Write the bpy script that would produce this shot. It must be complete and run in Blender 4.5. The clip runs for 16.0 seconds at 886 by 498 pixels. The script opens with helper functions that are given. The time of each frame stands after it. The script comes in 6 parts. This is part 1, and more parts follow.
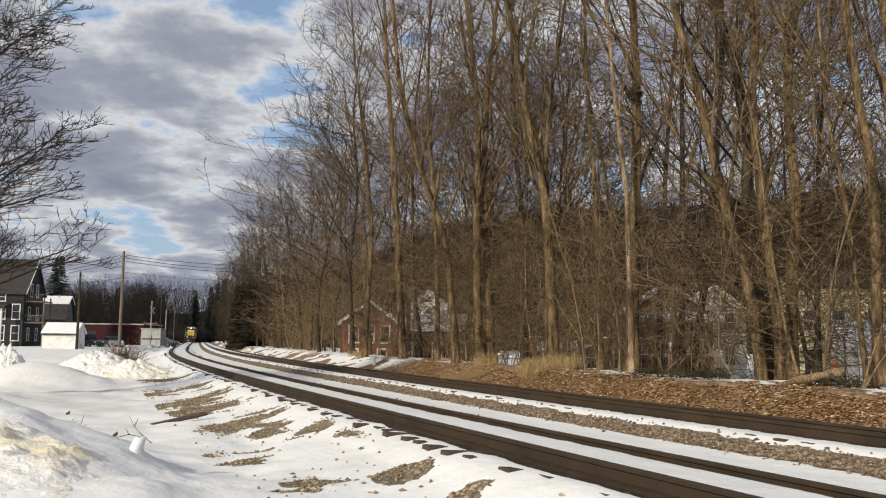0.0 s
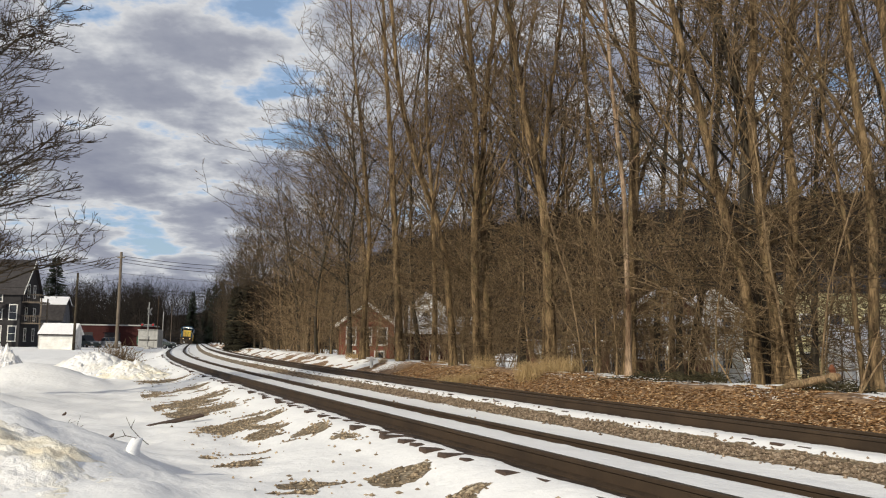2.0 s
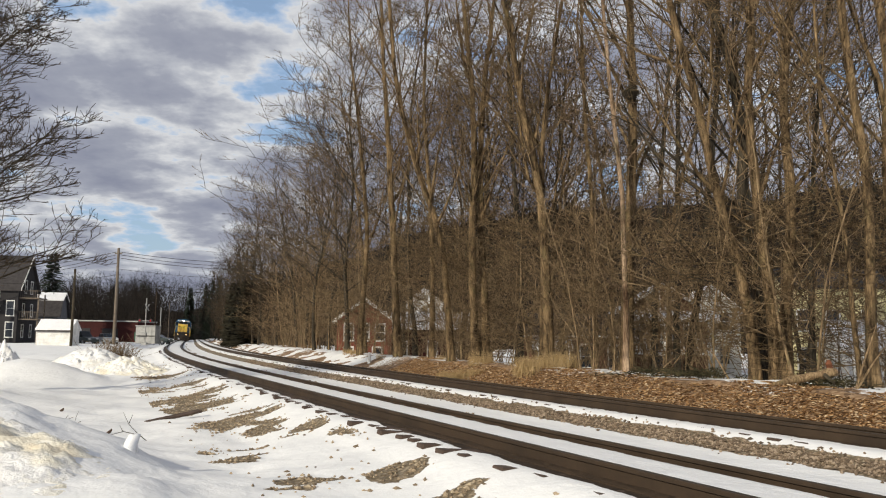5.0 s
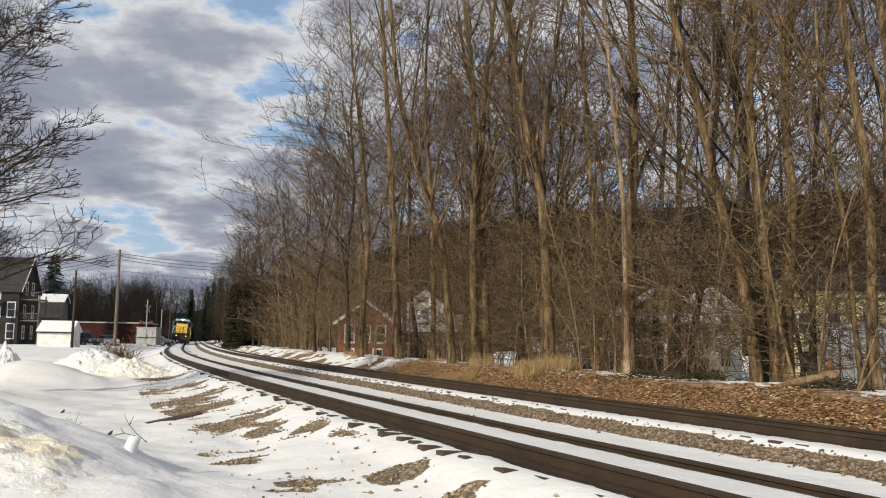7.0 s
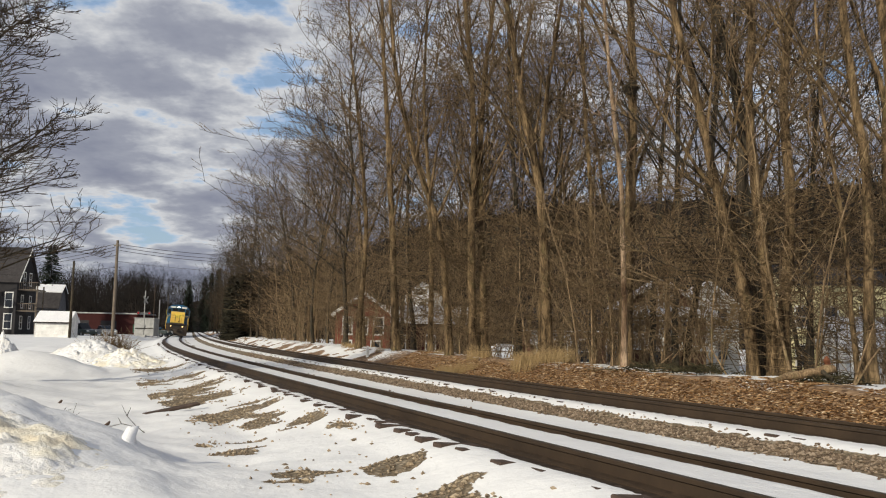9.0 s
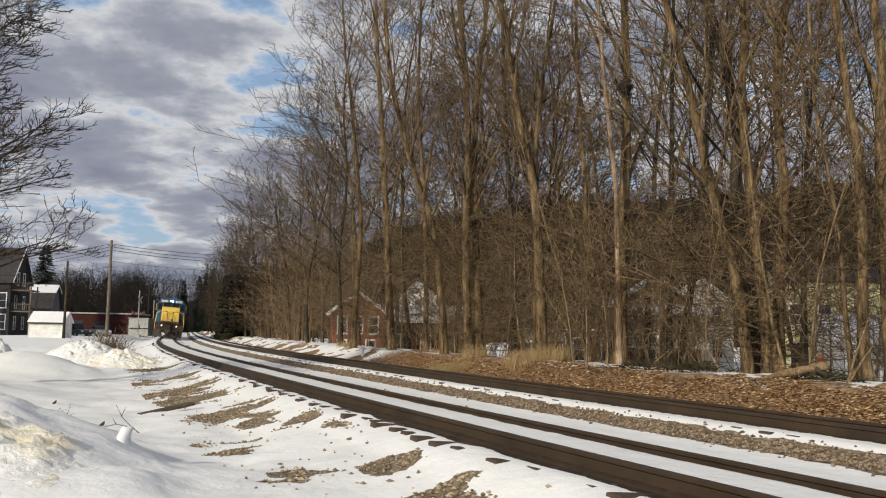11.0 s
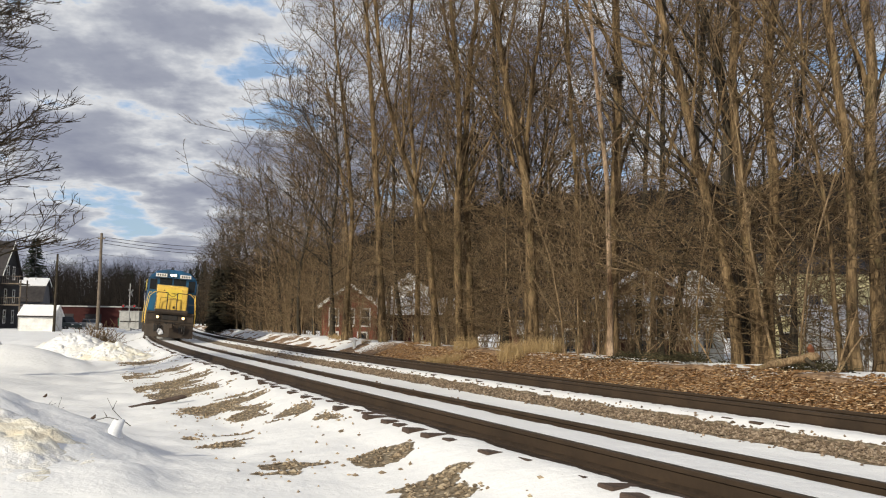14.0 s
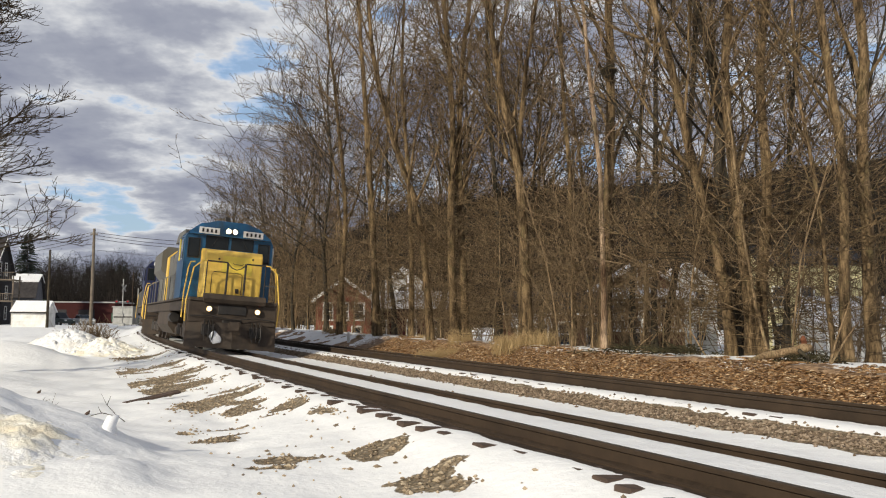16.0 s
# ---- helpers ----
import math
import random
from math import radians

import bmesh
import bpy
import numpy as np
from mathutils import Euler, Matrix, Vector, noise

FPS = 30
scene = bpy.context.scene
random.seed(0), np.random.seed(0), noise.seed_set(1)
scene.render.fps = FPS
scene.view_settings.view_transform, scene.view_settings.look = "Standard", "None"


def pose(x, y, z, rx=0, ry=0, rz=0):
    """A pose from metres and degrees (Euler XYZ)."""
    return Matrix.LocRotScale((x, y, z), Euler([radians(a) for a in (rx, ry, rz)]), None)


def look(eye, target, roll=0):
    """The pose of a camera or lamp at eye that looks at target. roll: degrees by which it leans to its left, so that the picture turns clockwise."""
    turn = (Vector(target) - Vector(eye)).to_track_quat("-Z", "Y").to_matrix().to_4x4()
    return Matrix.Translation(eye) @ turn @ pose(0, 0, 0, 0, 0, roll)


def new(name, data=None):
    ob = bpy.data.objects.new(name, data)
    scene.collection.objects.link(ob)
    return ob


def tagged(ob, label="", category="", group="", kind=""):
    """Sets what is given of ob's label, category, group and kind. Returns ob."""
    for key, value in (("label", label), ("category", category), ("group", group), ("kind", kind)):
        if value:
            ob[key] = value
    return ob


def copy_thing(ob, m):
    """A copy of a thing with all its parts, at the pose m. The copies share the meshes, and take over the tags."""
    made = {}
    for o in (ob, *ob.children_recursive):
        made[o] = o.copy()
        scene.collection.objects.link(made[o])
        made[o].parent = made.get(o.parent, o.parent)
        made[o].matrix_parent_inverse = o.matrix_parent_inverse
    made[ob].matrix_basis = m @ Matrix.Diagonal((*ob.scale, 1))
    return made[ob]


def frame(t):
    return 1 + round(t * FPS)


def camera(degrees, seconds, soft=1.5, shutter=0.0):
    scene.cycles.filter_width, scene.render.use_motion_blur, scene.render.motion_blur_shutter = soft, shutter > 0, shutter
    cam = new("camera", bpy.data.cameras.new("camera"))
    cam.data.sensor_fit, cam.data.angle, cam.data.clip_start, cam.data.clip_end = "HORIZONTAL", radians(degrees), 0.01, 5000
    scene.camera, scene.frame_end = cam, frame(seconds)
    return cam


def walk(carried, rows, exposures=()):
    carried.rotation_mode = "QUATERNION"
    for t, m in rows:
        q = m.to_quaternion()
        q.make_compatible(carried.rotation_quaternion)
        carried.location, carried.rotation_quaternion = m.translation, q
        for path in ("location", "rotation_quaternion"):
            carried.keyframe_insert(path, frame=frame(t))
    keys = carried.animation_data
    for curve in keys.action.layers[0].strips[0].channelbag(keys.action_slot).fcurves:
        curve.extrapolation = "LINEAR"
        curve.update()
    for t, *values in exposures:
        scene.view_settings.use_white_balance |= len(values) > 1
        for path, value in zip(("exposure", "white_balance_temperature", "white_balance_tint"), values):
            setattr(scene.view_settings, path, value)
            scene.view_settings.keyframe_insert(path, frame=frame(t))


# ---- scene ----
CAM_Z = 1.126  # the eye over the outer rail's head, which lies at z = 0
cam = camera(54.29, 16.0, soft=1.1)
walk(cam, [
    (0, pose(0, 0, CAM_Z, 96.069, -0.635, -0.068)),
    (0.5, pose(0, 0, CAM_Z, 96.286, -0.697, -0.244)),
    (1, pose(0, 0, CAM_Z, 96.461, -0.742, -0.235)),
    (1.5, pose(0, 0, CAM_Z, 96.433, -0.837, -0.261)),
    (2, pose(0, 0, CAM_Z, 96.242, -0.913, -0.240)),
    (2.5, pose(0, 0, CAM_Z, 96.138, -0.824, -0.306)),
    (3, pose(0, 0, CAM_Z, 96.008, -0.853, -0.248)),
    (3.5, pose(0, 0, CAM_Z, 95.929, -0.881, -0.379)),
    (4, pose(0, 0, CAM_Z, 95.951, -0.843, -0.429)),
    (6.5, pose(0, 0, CAM_Z, 95.982, -0.940, -0.324)),
    (7, pose(0, 0, CAM_Z, 96.095, -0.952, -0.338)),
    (7.5, pose(0, 0, CAM_Z, 96.100, -1.029, -0.477)),
    (8, pose(0, 0, CAM_Z, 96.026, -1.077, -0.511)),
    (8.5, pose(0, 0, CAM_Z, 95.830, -1.228, -0.501)),
    (9, pose(0, 0, CAM_Z, 95.586, -1.222, -0.491)),
    (11.5, pose(0, 0, CAM_Z, 95.475, -0.921, -0.906)),
    (12, pose(0, 0, CAM_Z, 95.351, -0.864, -0.943)),
    (12.5, pose(0, 0, CAM_Z, 95.199, -0.930, -1.041)),
    (13, pose(0, 0, CAM_Z, 95.020, -0.886, -1.079)),
    (13.5, pose(0, 0, CAM_Z, 94.955, -0.836, -1.207)),
    (14, pose(0, 0, CAM_Z, 94.999, -0.801, -1.373)),
    (14.5, pose(0, 0, CAM_Z, 94.866, -0.866, -1.552)),
    (15, pose(0, 0, CAM_Z, 94.654, -0.848, -1.674)),
    (15.5, pose(0, 0, CAM_Z, 94.613, -0.694, -1.709)),
    (16, pose(0, 0, CAM_Z, 94.583, -0.458, -1.760)),
], exposures=[(0, 0.02), (4.0, 0.03), (6.5, 0.08), (7.5, 0.03), (8.5, -0.04), (11.5, -0.07), (12.5, 0.02), (13.0, 0.10), (16.0, 0.11)])

# ---- light ----
SUN_AZ, SUN_EL = radians(217), radians(24)  # clockwise from +y: the sun stands behind the camera
sky_world = bpy.data.worlds.new("winter_sky")
scene.world = sky_world
sky_world.use_nodes = True
wt = sky_world.node_tree
wn, wl = wt.nodes, wt.links
wn.clear()
w_out = wn.new("ShaderNodeOutputWorld")
w_bg = wn.new("ShaderNodeBackground")
w_bg.inputs["Strength"].default_value = 0.095
w_sky = wn.new("ShaderNodeTexSky")
w_sky.sky_type, w_sky.sun_disc = "NISHITA", False
w_sky.sun_elevation, w_sky.sun_rotation = SUN_EL, SUN_AZ
w_co = wn.new("ShaderNodeTexCoord")
w_sep = wn.new("ShaderNodeSeparateXYZ")
wl.new(w_co.outputs["Generated"], w_sep.inputs[0])


def w_math(op, a, b=0.0):
    n = wn.new("ShaderNodeMath")
    n.operation = op
    for i, v in enumerate((a, b)):
        if isinstance(v, (int, float)):
            n.inputs[i].default_value = v
        else:
            wl.new(v, n.inputs[i])
    return n.outputs[0]


# the cloud deck lies in a plane over the place, so its banks flatten towards the horizon
w_up = w_math("ADD", w_math("MAXIMUM", w_sep.outputs[2], 0.0), 0.19)
w_vec = wn.new("ShaderNodeCombineXYZ")
wl.new(w_math("DIVIDE", w_sep.outputs[0], w_up), w_vec.inputs[0])
wl.new(w_math("DIVIDE", w_sep.outputs[1], w_up), w_vec.inputs[1])


def w_noise(scale, detail, rough, offset):
    m = wn.new("ShaderNodeMapping")
    m.inputs["Location"].default_value = offset
    wl.new(w_vec.outputs[0], m.inputs[0])
    n = wn.new("ShaderNodeTexNoise")
    n.inputs["Scale"].default_value = scale
    n.inputs["Detail"].default_value = detail
    n.inputs["Roughness"].default_value = rough
    wl.new(m.outputs[0], n.inputs["Vector"])
    return n.outputs["Fac"]


def w_ramp(fac, stops):
    r = wn.new("ShaderNodeValToRGB")
    els = r.color_ramp.elements
    while len(els) < len(stops):
        els.new(0.5)
    for e, (p, c) in zip(els, stops):
        e.position, e.color = p, (*c, 1)
    wl.new(fac, r.inputs[0])
    return r.outputs[0]


# thin edges of the clouds are bright, thick middles grey; open sky shows between the banks
w_deck = w_math("ADD", w_math("MULTIPLY", w_noise(1.5, 2, 0.5, (6.1, 2.6, 0)), 0.42), w_math("MULTIPLY", w_noise(3.9, 10, 0.55, (1.7, 0.6, 2)), 0.58))
w_cover = w_ramp(w_deck, [(0.385, (0.40, 0.40, 0.40)), (0.44, (1, 1, 1))])
w_tone = w_ramp(w_deck, [(0.395, (4.2, 6.0, 8.8)), (0.440, (6.9, 7.0, 7.2)), (0.475, (5.0, 5.2, 5.7)), (0.52, (3.5, 3.7, 4.4)), (0.62, (2.6, 2.8, 3.6))])
w_mix = wn.new("ShaderNodeMixRGB")
wl.new(w_cover, w_mix.inputs[0])
wl.new(w_sky.outputs[0], w_mix.inputs[1])
wl.new(w_tone, w_mix.inputs[2])
wl.new(w_mix.outputs[0], w_bg.inputs[0])
wl.new(w_bg.outputs[0], w_out.inputs[0])

sun = new("sun", bpy.data.lights.new("sun", "SUN"))
sun.data.energy, sun.data.angle, sun.data.color = 3.95, radians(0.6), (1.0, 0.915, 0.745)
sun_from = Vector((math.sin(SUN_AZ) * math.cos(SUN_EL), math.cos(SUN_AZ) * math.cos(SUN_EL), math.sin(SUN_EL)))
sun.matrix_world = look(sun_from * 100, (0, 0, 0))

# ---- materials ----
class Mat:
    """A small builder of node materials in object space (metres)."""

    def __init__(self, name, rough=0.8, metal=0.0, spec=0.3):
        self.m = bpy.data.materials.new(name)
        self.m.use_nodes = True
        self.t = self.m.node_tree
        self.b = self.t.nodes["Principled BSDF"]
        self.b.inputs["Roughness"].default_value = rough
        self.b.inputs["Metallic"].default_value = metal
        self.b.inputs["Specular IOR Level"].default_value = spec
        self.co = self.n("ShaderNodeTexCoord").outputs["Object"]

    def n(self, kind):
        return self.t.nodes.new(kind)

    def link(self, a, b):
        self.t.links.new(a, b)

    def world(self):
        self.co = self.n("ShaderNodeNewGeometry").outputs["Position"]
        return self

    def noise(self, scale, detail=4, rough=0.6, stretch=(1, 1, 1), shift=0.0):
        mp = self.n("ShaderNodeMapping")
        mp.inputs["Scale"].default_value = stretch
        mp.inputs["Location"].default_value = (shift, shift, shift)
        self.link(self.co, mp.inputs[0])
        t = self.n("ShaderNodeTexNoise")
        t.inputs["Scale"].default_value, t.inputs["Detail"].default_value, t.inputs["Roughness"].default_value = scale, detail, rough
        self.link(mp.outputs[0], t.inputs["Vector"])
        return t.outputs["Fac"]

    def ramp(self, fac, *stops):
        r = self.n("ShaderNodeValToRGB")
        els = r.color_ramp.elements
        while len(els) < len(stops):
            els.new(0.5)
        for e, (p, c) in zip(els, stops):
            e.position, e.color = p, ((c, c, c, 1) if isinstance(c, (int, float)) else (*c, 1))
        self.link(fac, r.inputs[0])
        return r.outputs[0]

    def mix(self, fac, a, b, blend="MIX"):
        x = self.n("ShaderNodeMixRGB")
        x.blend_type = blend
        for i, v in enumerate((fac, a, b)):
            if isinstance(v, (int, float)):
                x.inputs[i].default_value = v if i == 0 else (v, v, v, 1)
            elif isinstance(v, tuple):
                x.inputs[i].default_value = (*v, 1)
            else:
                self.link(v, x.inputs[i])
        return x.outputs[0]

    def random(self):
        return self.n("ShaderNodeObjectInfo").outputs["Random"]

    def island(self):
        return self.n("ShaderNodeNewGeometry").outputs["Random Per Island"]

    def attr(self, name):
        a = self.n("ShaderNodeAttribute")
        a.attribute_name = name
        return a.outputs["Fac"]

    def color(self, c):
        if isinstance(c, tuple):
            self.b.inputs["Base Color"].default_value = (*c, 1)
        else:
            self.link(c, self.b.inputs["Base Color"])
        return self

    def rough(self, r):
        self.link(r, self.b.inputs["Roughness"])
        return self

    def bump(self, h, strength=0.4, dist=0.02):
        b = self.n("ShaderNodeBump")
        b.inputs["Strength"].default_value, b.inputs["Distance"].default_value = strength, dist
        self.link(h, b.inputs["Height"])
        self.link(b.outputs[0], self.b.inputs["Normal"])
        return self

    def glow(self, c, s):
        self.b.inputs["Emission Color"].default_value = (*c, 1)
        self.b.inputs["Emission Strength"].default_value = s
        return self


def plain(name, c, rough=0.7, metal=0.0, vary=0.25, scale=3.0, bump=0.15):
    """A surface of one colour with stains at two scales and a fine relief."""
    k = Mat(name, rough, metal)
    lo, hi = tuple(v * (1 - vary) for v in c), tuple(min(1, v * (1 + vary)) for v in c)
    big = k.ramp(k.noise(scale, 5), (0.3, lo), (0.7, hi))
    fine = k.ramp(k.noise(scale * 14, 3), (0.3, 0.82), (0.7, 1.0))
    k.color(k.mix(1.0, big, fine, "MULTIPLY"))
    k.bump(k.noise(scale * 20, 3), bump, 0.01)
    return k.m

# ---- helpers of this scene ----
def mesh_ob(name, verts, faces, mats, parent=None, label="", smooth=False):
    me = bpy.data.meshes.new(name)
    me.from_pydata([tuple(v) for v in verts], [], [tuple(f) for f in faces])
    for m in mats if isinstance(mats, (list, tuple)) else [mats]:
        me.materials.append(m)
    if smooth:
        me.polygons.foreach_set("use_smooth", [True] * len(me.polygons))
    me.update()
    ob = new(name, me)
    if parent is not None:
        ob.parent = parent
    return tagged(ob, label)


def part(name, bm, material, parent=None, label="", smooth=False):
    """Links a bmesh as one mesh object under a thing or a part."""
    me = bpy.data.meshes.new(name)
    bmesh.ops.recalc_face_normals(bm, faces=bm.faces)
    bm.to_mesh(me)
    bm.free()
    me.materials.append(material)
    if smooth:
        me.polygons.foreach_set("use_smooth", [True] * len(me.polygons))
    ob = new(name, me)
    if parent is not None:
        ob.parent = parent
    return tagged(ob, label)


def share(name, ob, parent, m):
    """Another part on the same mesh, at m in its parent's space."""
    o = new(name, ob.data)
    o.parent = parent
    o.matrix_basis = m
    return o


def add_box(bm, x0, x1, y0, y1, z0, z1, bevel=0.0, m=None):
    r = bmesh.ops.create_cube(bm, size=1.0)
    vs = r["verts"]
    for v in vs:
        v.co = Vector(((x0 + x1) / 2 + v.co.x * (x1 - x0), (y0 + y1) / 2 + v.co.y * (y1 - y0), (z0 + z1) / 2 + v.co.z * (z1 - z0)))
        if m is not None:
            v.co = m @ v.co
    if bevel > 0:
        es = {e for v in vs for e in v.link_edges}
        bmesh.ops.bevel(bm, geom=list(es), offset=bevel, segments=1, affect="EDGES", profile=0.5)
    return bm


def box(x0, x1, y0, y1, z0, z1, bevel=0.0):
    return add_box(bmesh.new(), x0, x1, y0, y1, z0, z1, bevel)


def add_prism(bm, outline, axis, a, b):
    """An outline in the two other axes, drawn out from a to b along axis."""
    def at(u, v, w):
        return (w, u, v) if axis == "x" else (u, w, v) if axis == "y" else (u, v, w)
    lo = [bm.verts.new(at(u, v, a)) for u, v in outline]
    hi = [bm.verts.new(at(u, v, b)) for u, v in outline]
    bm.faces.new(lo)
    bm.faces.new(list(reversed(hi)))
    n = len(lo)
    for i in range(n):
        bm.faces.new((lo[i], hi[i], hi[(i + 1) % n], lo[(i + 1) % n]))
    return bm


def prism(outline, axis, a, b):
    return add_prism(bmesh.new(), outline, axis, a, b)


def add_tube(bm, pts, r, sides=6):
    """A tube along points; r is one radius or one for each point."""
    rs = r if isinstance(r, (list, tuple)) else [r] * len(pts)
    pts = [Vector(p) for p in pts]
    rings = []
    for i, p in enumerate(pts):
        d = (pts[min(i + 1, len(pts) - 1)] - pts[max(i - 1, 0)]).normalized()
        u = d.orthogonal().normalized() if i == 0 else (rings_u - d * rings_u.dot(d)).normalized()
        rings_u = u
        w = d.cross(u)
        rings.append([bm.verts.new(p + (u * math.cos(k * math.tau / sides) + w * math.sin(k * math.tau / sides)) * rs[i]) for k in range(sides)])
    for a, b in zip(rings[:-1], rings[1:]):
        for k in range(sides):
            bm.faces.new((a[k], a[(k + 1) % sides], b[(k + 1) % sides], b[k]))
    bm.faces.new(list(reversed(rings[0])))
    bm.faces.new(rings[-1])
    return bm


def tube(pts, r, sides=6):
    return add_tube(bmesh.new(), pts, r, sides)


# ---- the line of the tracks ----
KNOT_Y = [-80, 0, 10, 20, 30, 40, 50, 60, 75, 90, 110, 140, 180, 900]
KNOT_M = [-0.45, -0.4363, -0.4255, -0.4085, -0.3962, -0.3788, -0.3607, -0.3383, -0.3171, -0.3023, -0.2891, -0.2847, -0.2802, -0.28]
LINE_Y = np.arange(-80, 900, 0.5)
LINE_M = np.interp(LINE_Y, KNOT_Y, KNOT_M)
LINE_X = np.concatenate([[0], np.cumsum((LINE_M[1:] + LINE_M[:-1]) * 0.25)])
LINE_X += 3.850 - np.interp(5.0, LINE_Y, LINE_X)
LINE_S = np.concatenate([[0], np.cumsum(np.hypot(np.diff(LINE_X), 0.5))])
CANT_UP = 0.104  # the outer rail over the inner one
CANT = math.atan2(CANT_UP, 1.505)
GAP = 4.649  # between the two tracks' centre lines


def line_x(y):
    return np.interp(y, LINE_Y, LINE_X)


def at_track(y, d, z=0.0):
    """The place d metres to the right of the centre line of the first track."""
    m = float(np.interp(y, LINE_Y, LINE_M))
    n = math.hypot(1, m)
    return Vector((float(line_x(y)) + d / n, y - d * m / n, z))


def wob(x, y, s, seed=0.0):
    return noise.noise(Vector((x * s + seed, y * s - seed, seed * 1.7)))


def smooth_step(a, b, v):
    t = min(1.0, max(0.0, (v - a) / (b - a)))
    return t * t * (3 - 2 * t)


PROFILE_D = [-400, -60, -14, -8, -4.2, -2.7, -1.9, -1.55, -1.36, -1.12, -1.0, -0.83, -0.72, 0.60, 0.70, 0.82, 1.4, 2.2, 2.7, 3.1, 3.3, 3.55, 3.80, 3.92, 5.30, 5.48, 5.9, 6.7, 7.4, 10, 13, 26, 80, 500]
PROFILE_Z = [-0.5, -0.6, -0.62, -0.68, -0.68, -0.56, -0.38, -0.242, -0.186, -0.160, -0.18, -0.19, -0.11, -0.17, -0.25, -0.27, -0.28, -0.30, -0.28, -0.20, -0.12, -0.115, -0.15, -0.12, -0.16, -0.24, -0.22, 0.04, 0.30, 0.24, -0.3, -1.3, -1.4, -1.4]
# bare spots on the shoulder: x, y, radius
BARE = [(-6.4, 23, 1.15), (-5.5, 20.5, 0.95), (-2.75, 12.4, 0.45), (-1.45, 9.9, 0.42), (-1.2, 13.2, 0.48), (-0.5, 10.0, 0.3), (0.15, 8.4, 0.34), (-3.9, 17, 0.8), (-3.0, 15.7, 0.6), (-2.0, 14.6, 0.4), (-8.6, 27, 1.2), (-10.5, 33, 1.2)]


def bare(x, y, n1, n2, d):
    """How far the snow has gone from the shoulder here."""
    near = max(math.exp(-((x - a) ** 2 + ((y - b) * 0.7) ** 2) / (r * r)) for a, b, r in BARE)
    streak = noise.noise(Vector((y * 1.07 * 2.6 + 43, d * 0.8, 7.0))) + 0.5 * noise.noise(Vector((y * 1.07 * 6.5, d * 1.9, 3.0)))
    return near * 0.62 + n1 * 0.24 + n2 * 0.26 + 0.34 * streak + 0.12 * wob(x, y, 6.5, 43) - 0.25


def bank(x, y, cx, cy, rx, ry, h):
    q = ((x - cx) / rx) ** 2 + ((y - cy) / ry) ** 2
    return h * math.exp(-q * 1.4)


def windrow(x, y):
    """The long heap that the plough pushed up beside the lane; it runs out towards the tracks."""
    ax, ay = x + 6.25, y - 11.2
    t, r = ax * 0.733 - ay * 0.68, ax * 0.68 + ay * 0.733
    h = float(np.interp(t, [-6, -3, 0, 1.9, 3.5, 4.6, 5.4, 6.8], [0.9, 1.18, 1.08, 0.88, 0.50, 0.28, 0.13, 0.0]))
    r += 0.25 * wob(x, y, 0.9, 31)
    return h * (1 + 0.07 * wob(x, y, 1.6, 33) + 0.06 * wob(x, y, 3.6, 34) + 0.05 * wob(x, y, 8.0, 35)) * math.exp(-1.2 * (r / (1.9 if r > 0 else 2.1)) ** 2)


def ground_z(x, y):
    m = float(np.interp(y, LINE_Y, LINE_M))
    d = (x - float(line_x(y))) / math.hypot(1, m)
    z = float(np.interp(d, PROFILE_D, PROFILE_Z))
    off = smooth_step(-1.6, -3.0, d) if d < 0 else smooth_step(6.0, 8.0, d)
    if y < 70:
        z += off * (0.10 * wob(x, y, 0.5, 3) + 0.05 * wob(x, y, 1.7, 5))
        z += 0.012 * wob(x, y, 3.1, 8) + (0.035 * wob(x, y, 1.3, 9) if -1.6 < d < -0.95 else 0.0)
    if d < -3.0:
        z += 0.55 * smooth_step(55, 92, y) * smooth_step(-3.0, -7.0, d)
    if d < -1.4:
        # windrows that the plough left along the lane
        b = windrow(x, y) + bank(x, y, -14.8, 38, 2.4, 2.2, 0.65) + bank(x, y, -14.4, 31, 3.0, 2.3, 0.85)
        b += bank(x, y, -13.2, 22, 3.8, 4, 0.45) + bank(x, y, -20, 41, 5, 3.5, 0.6) + bank(x, y, -9.6, 13.5, 2.4, 3.2, 0.2) + bank(x, y, -23, 53, 7, 5, 0.5)
        lump = 0.7 * windrow(x, y) + 0.35 * bank(x, y, -14.4, 31, 2.6, 2.0, 1)
        rough = abs(wob(x, y, 1.5, 21)) * 0.12 + abs(wob(x, y, 4.1, 13)) * 0.14 + abs(wob(x, y, 9.0, 14)) * 0.06
        z += b + lump * (rough - 0.07)
    return z, d


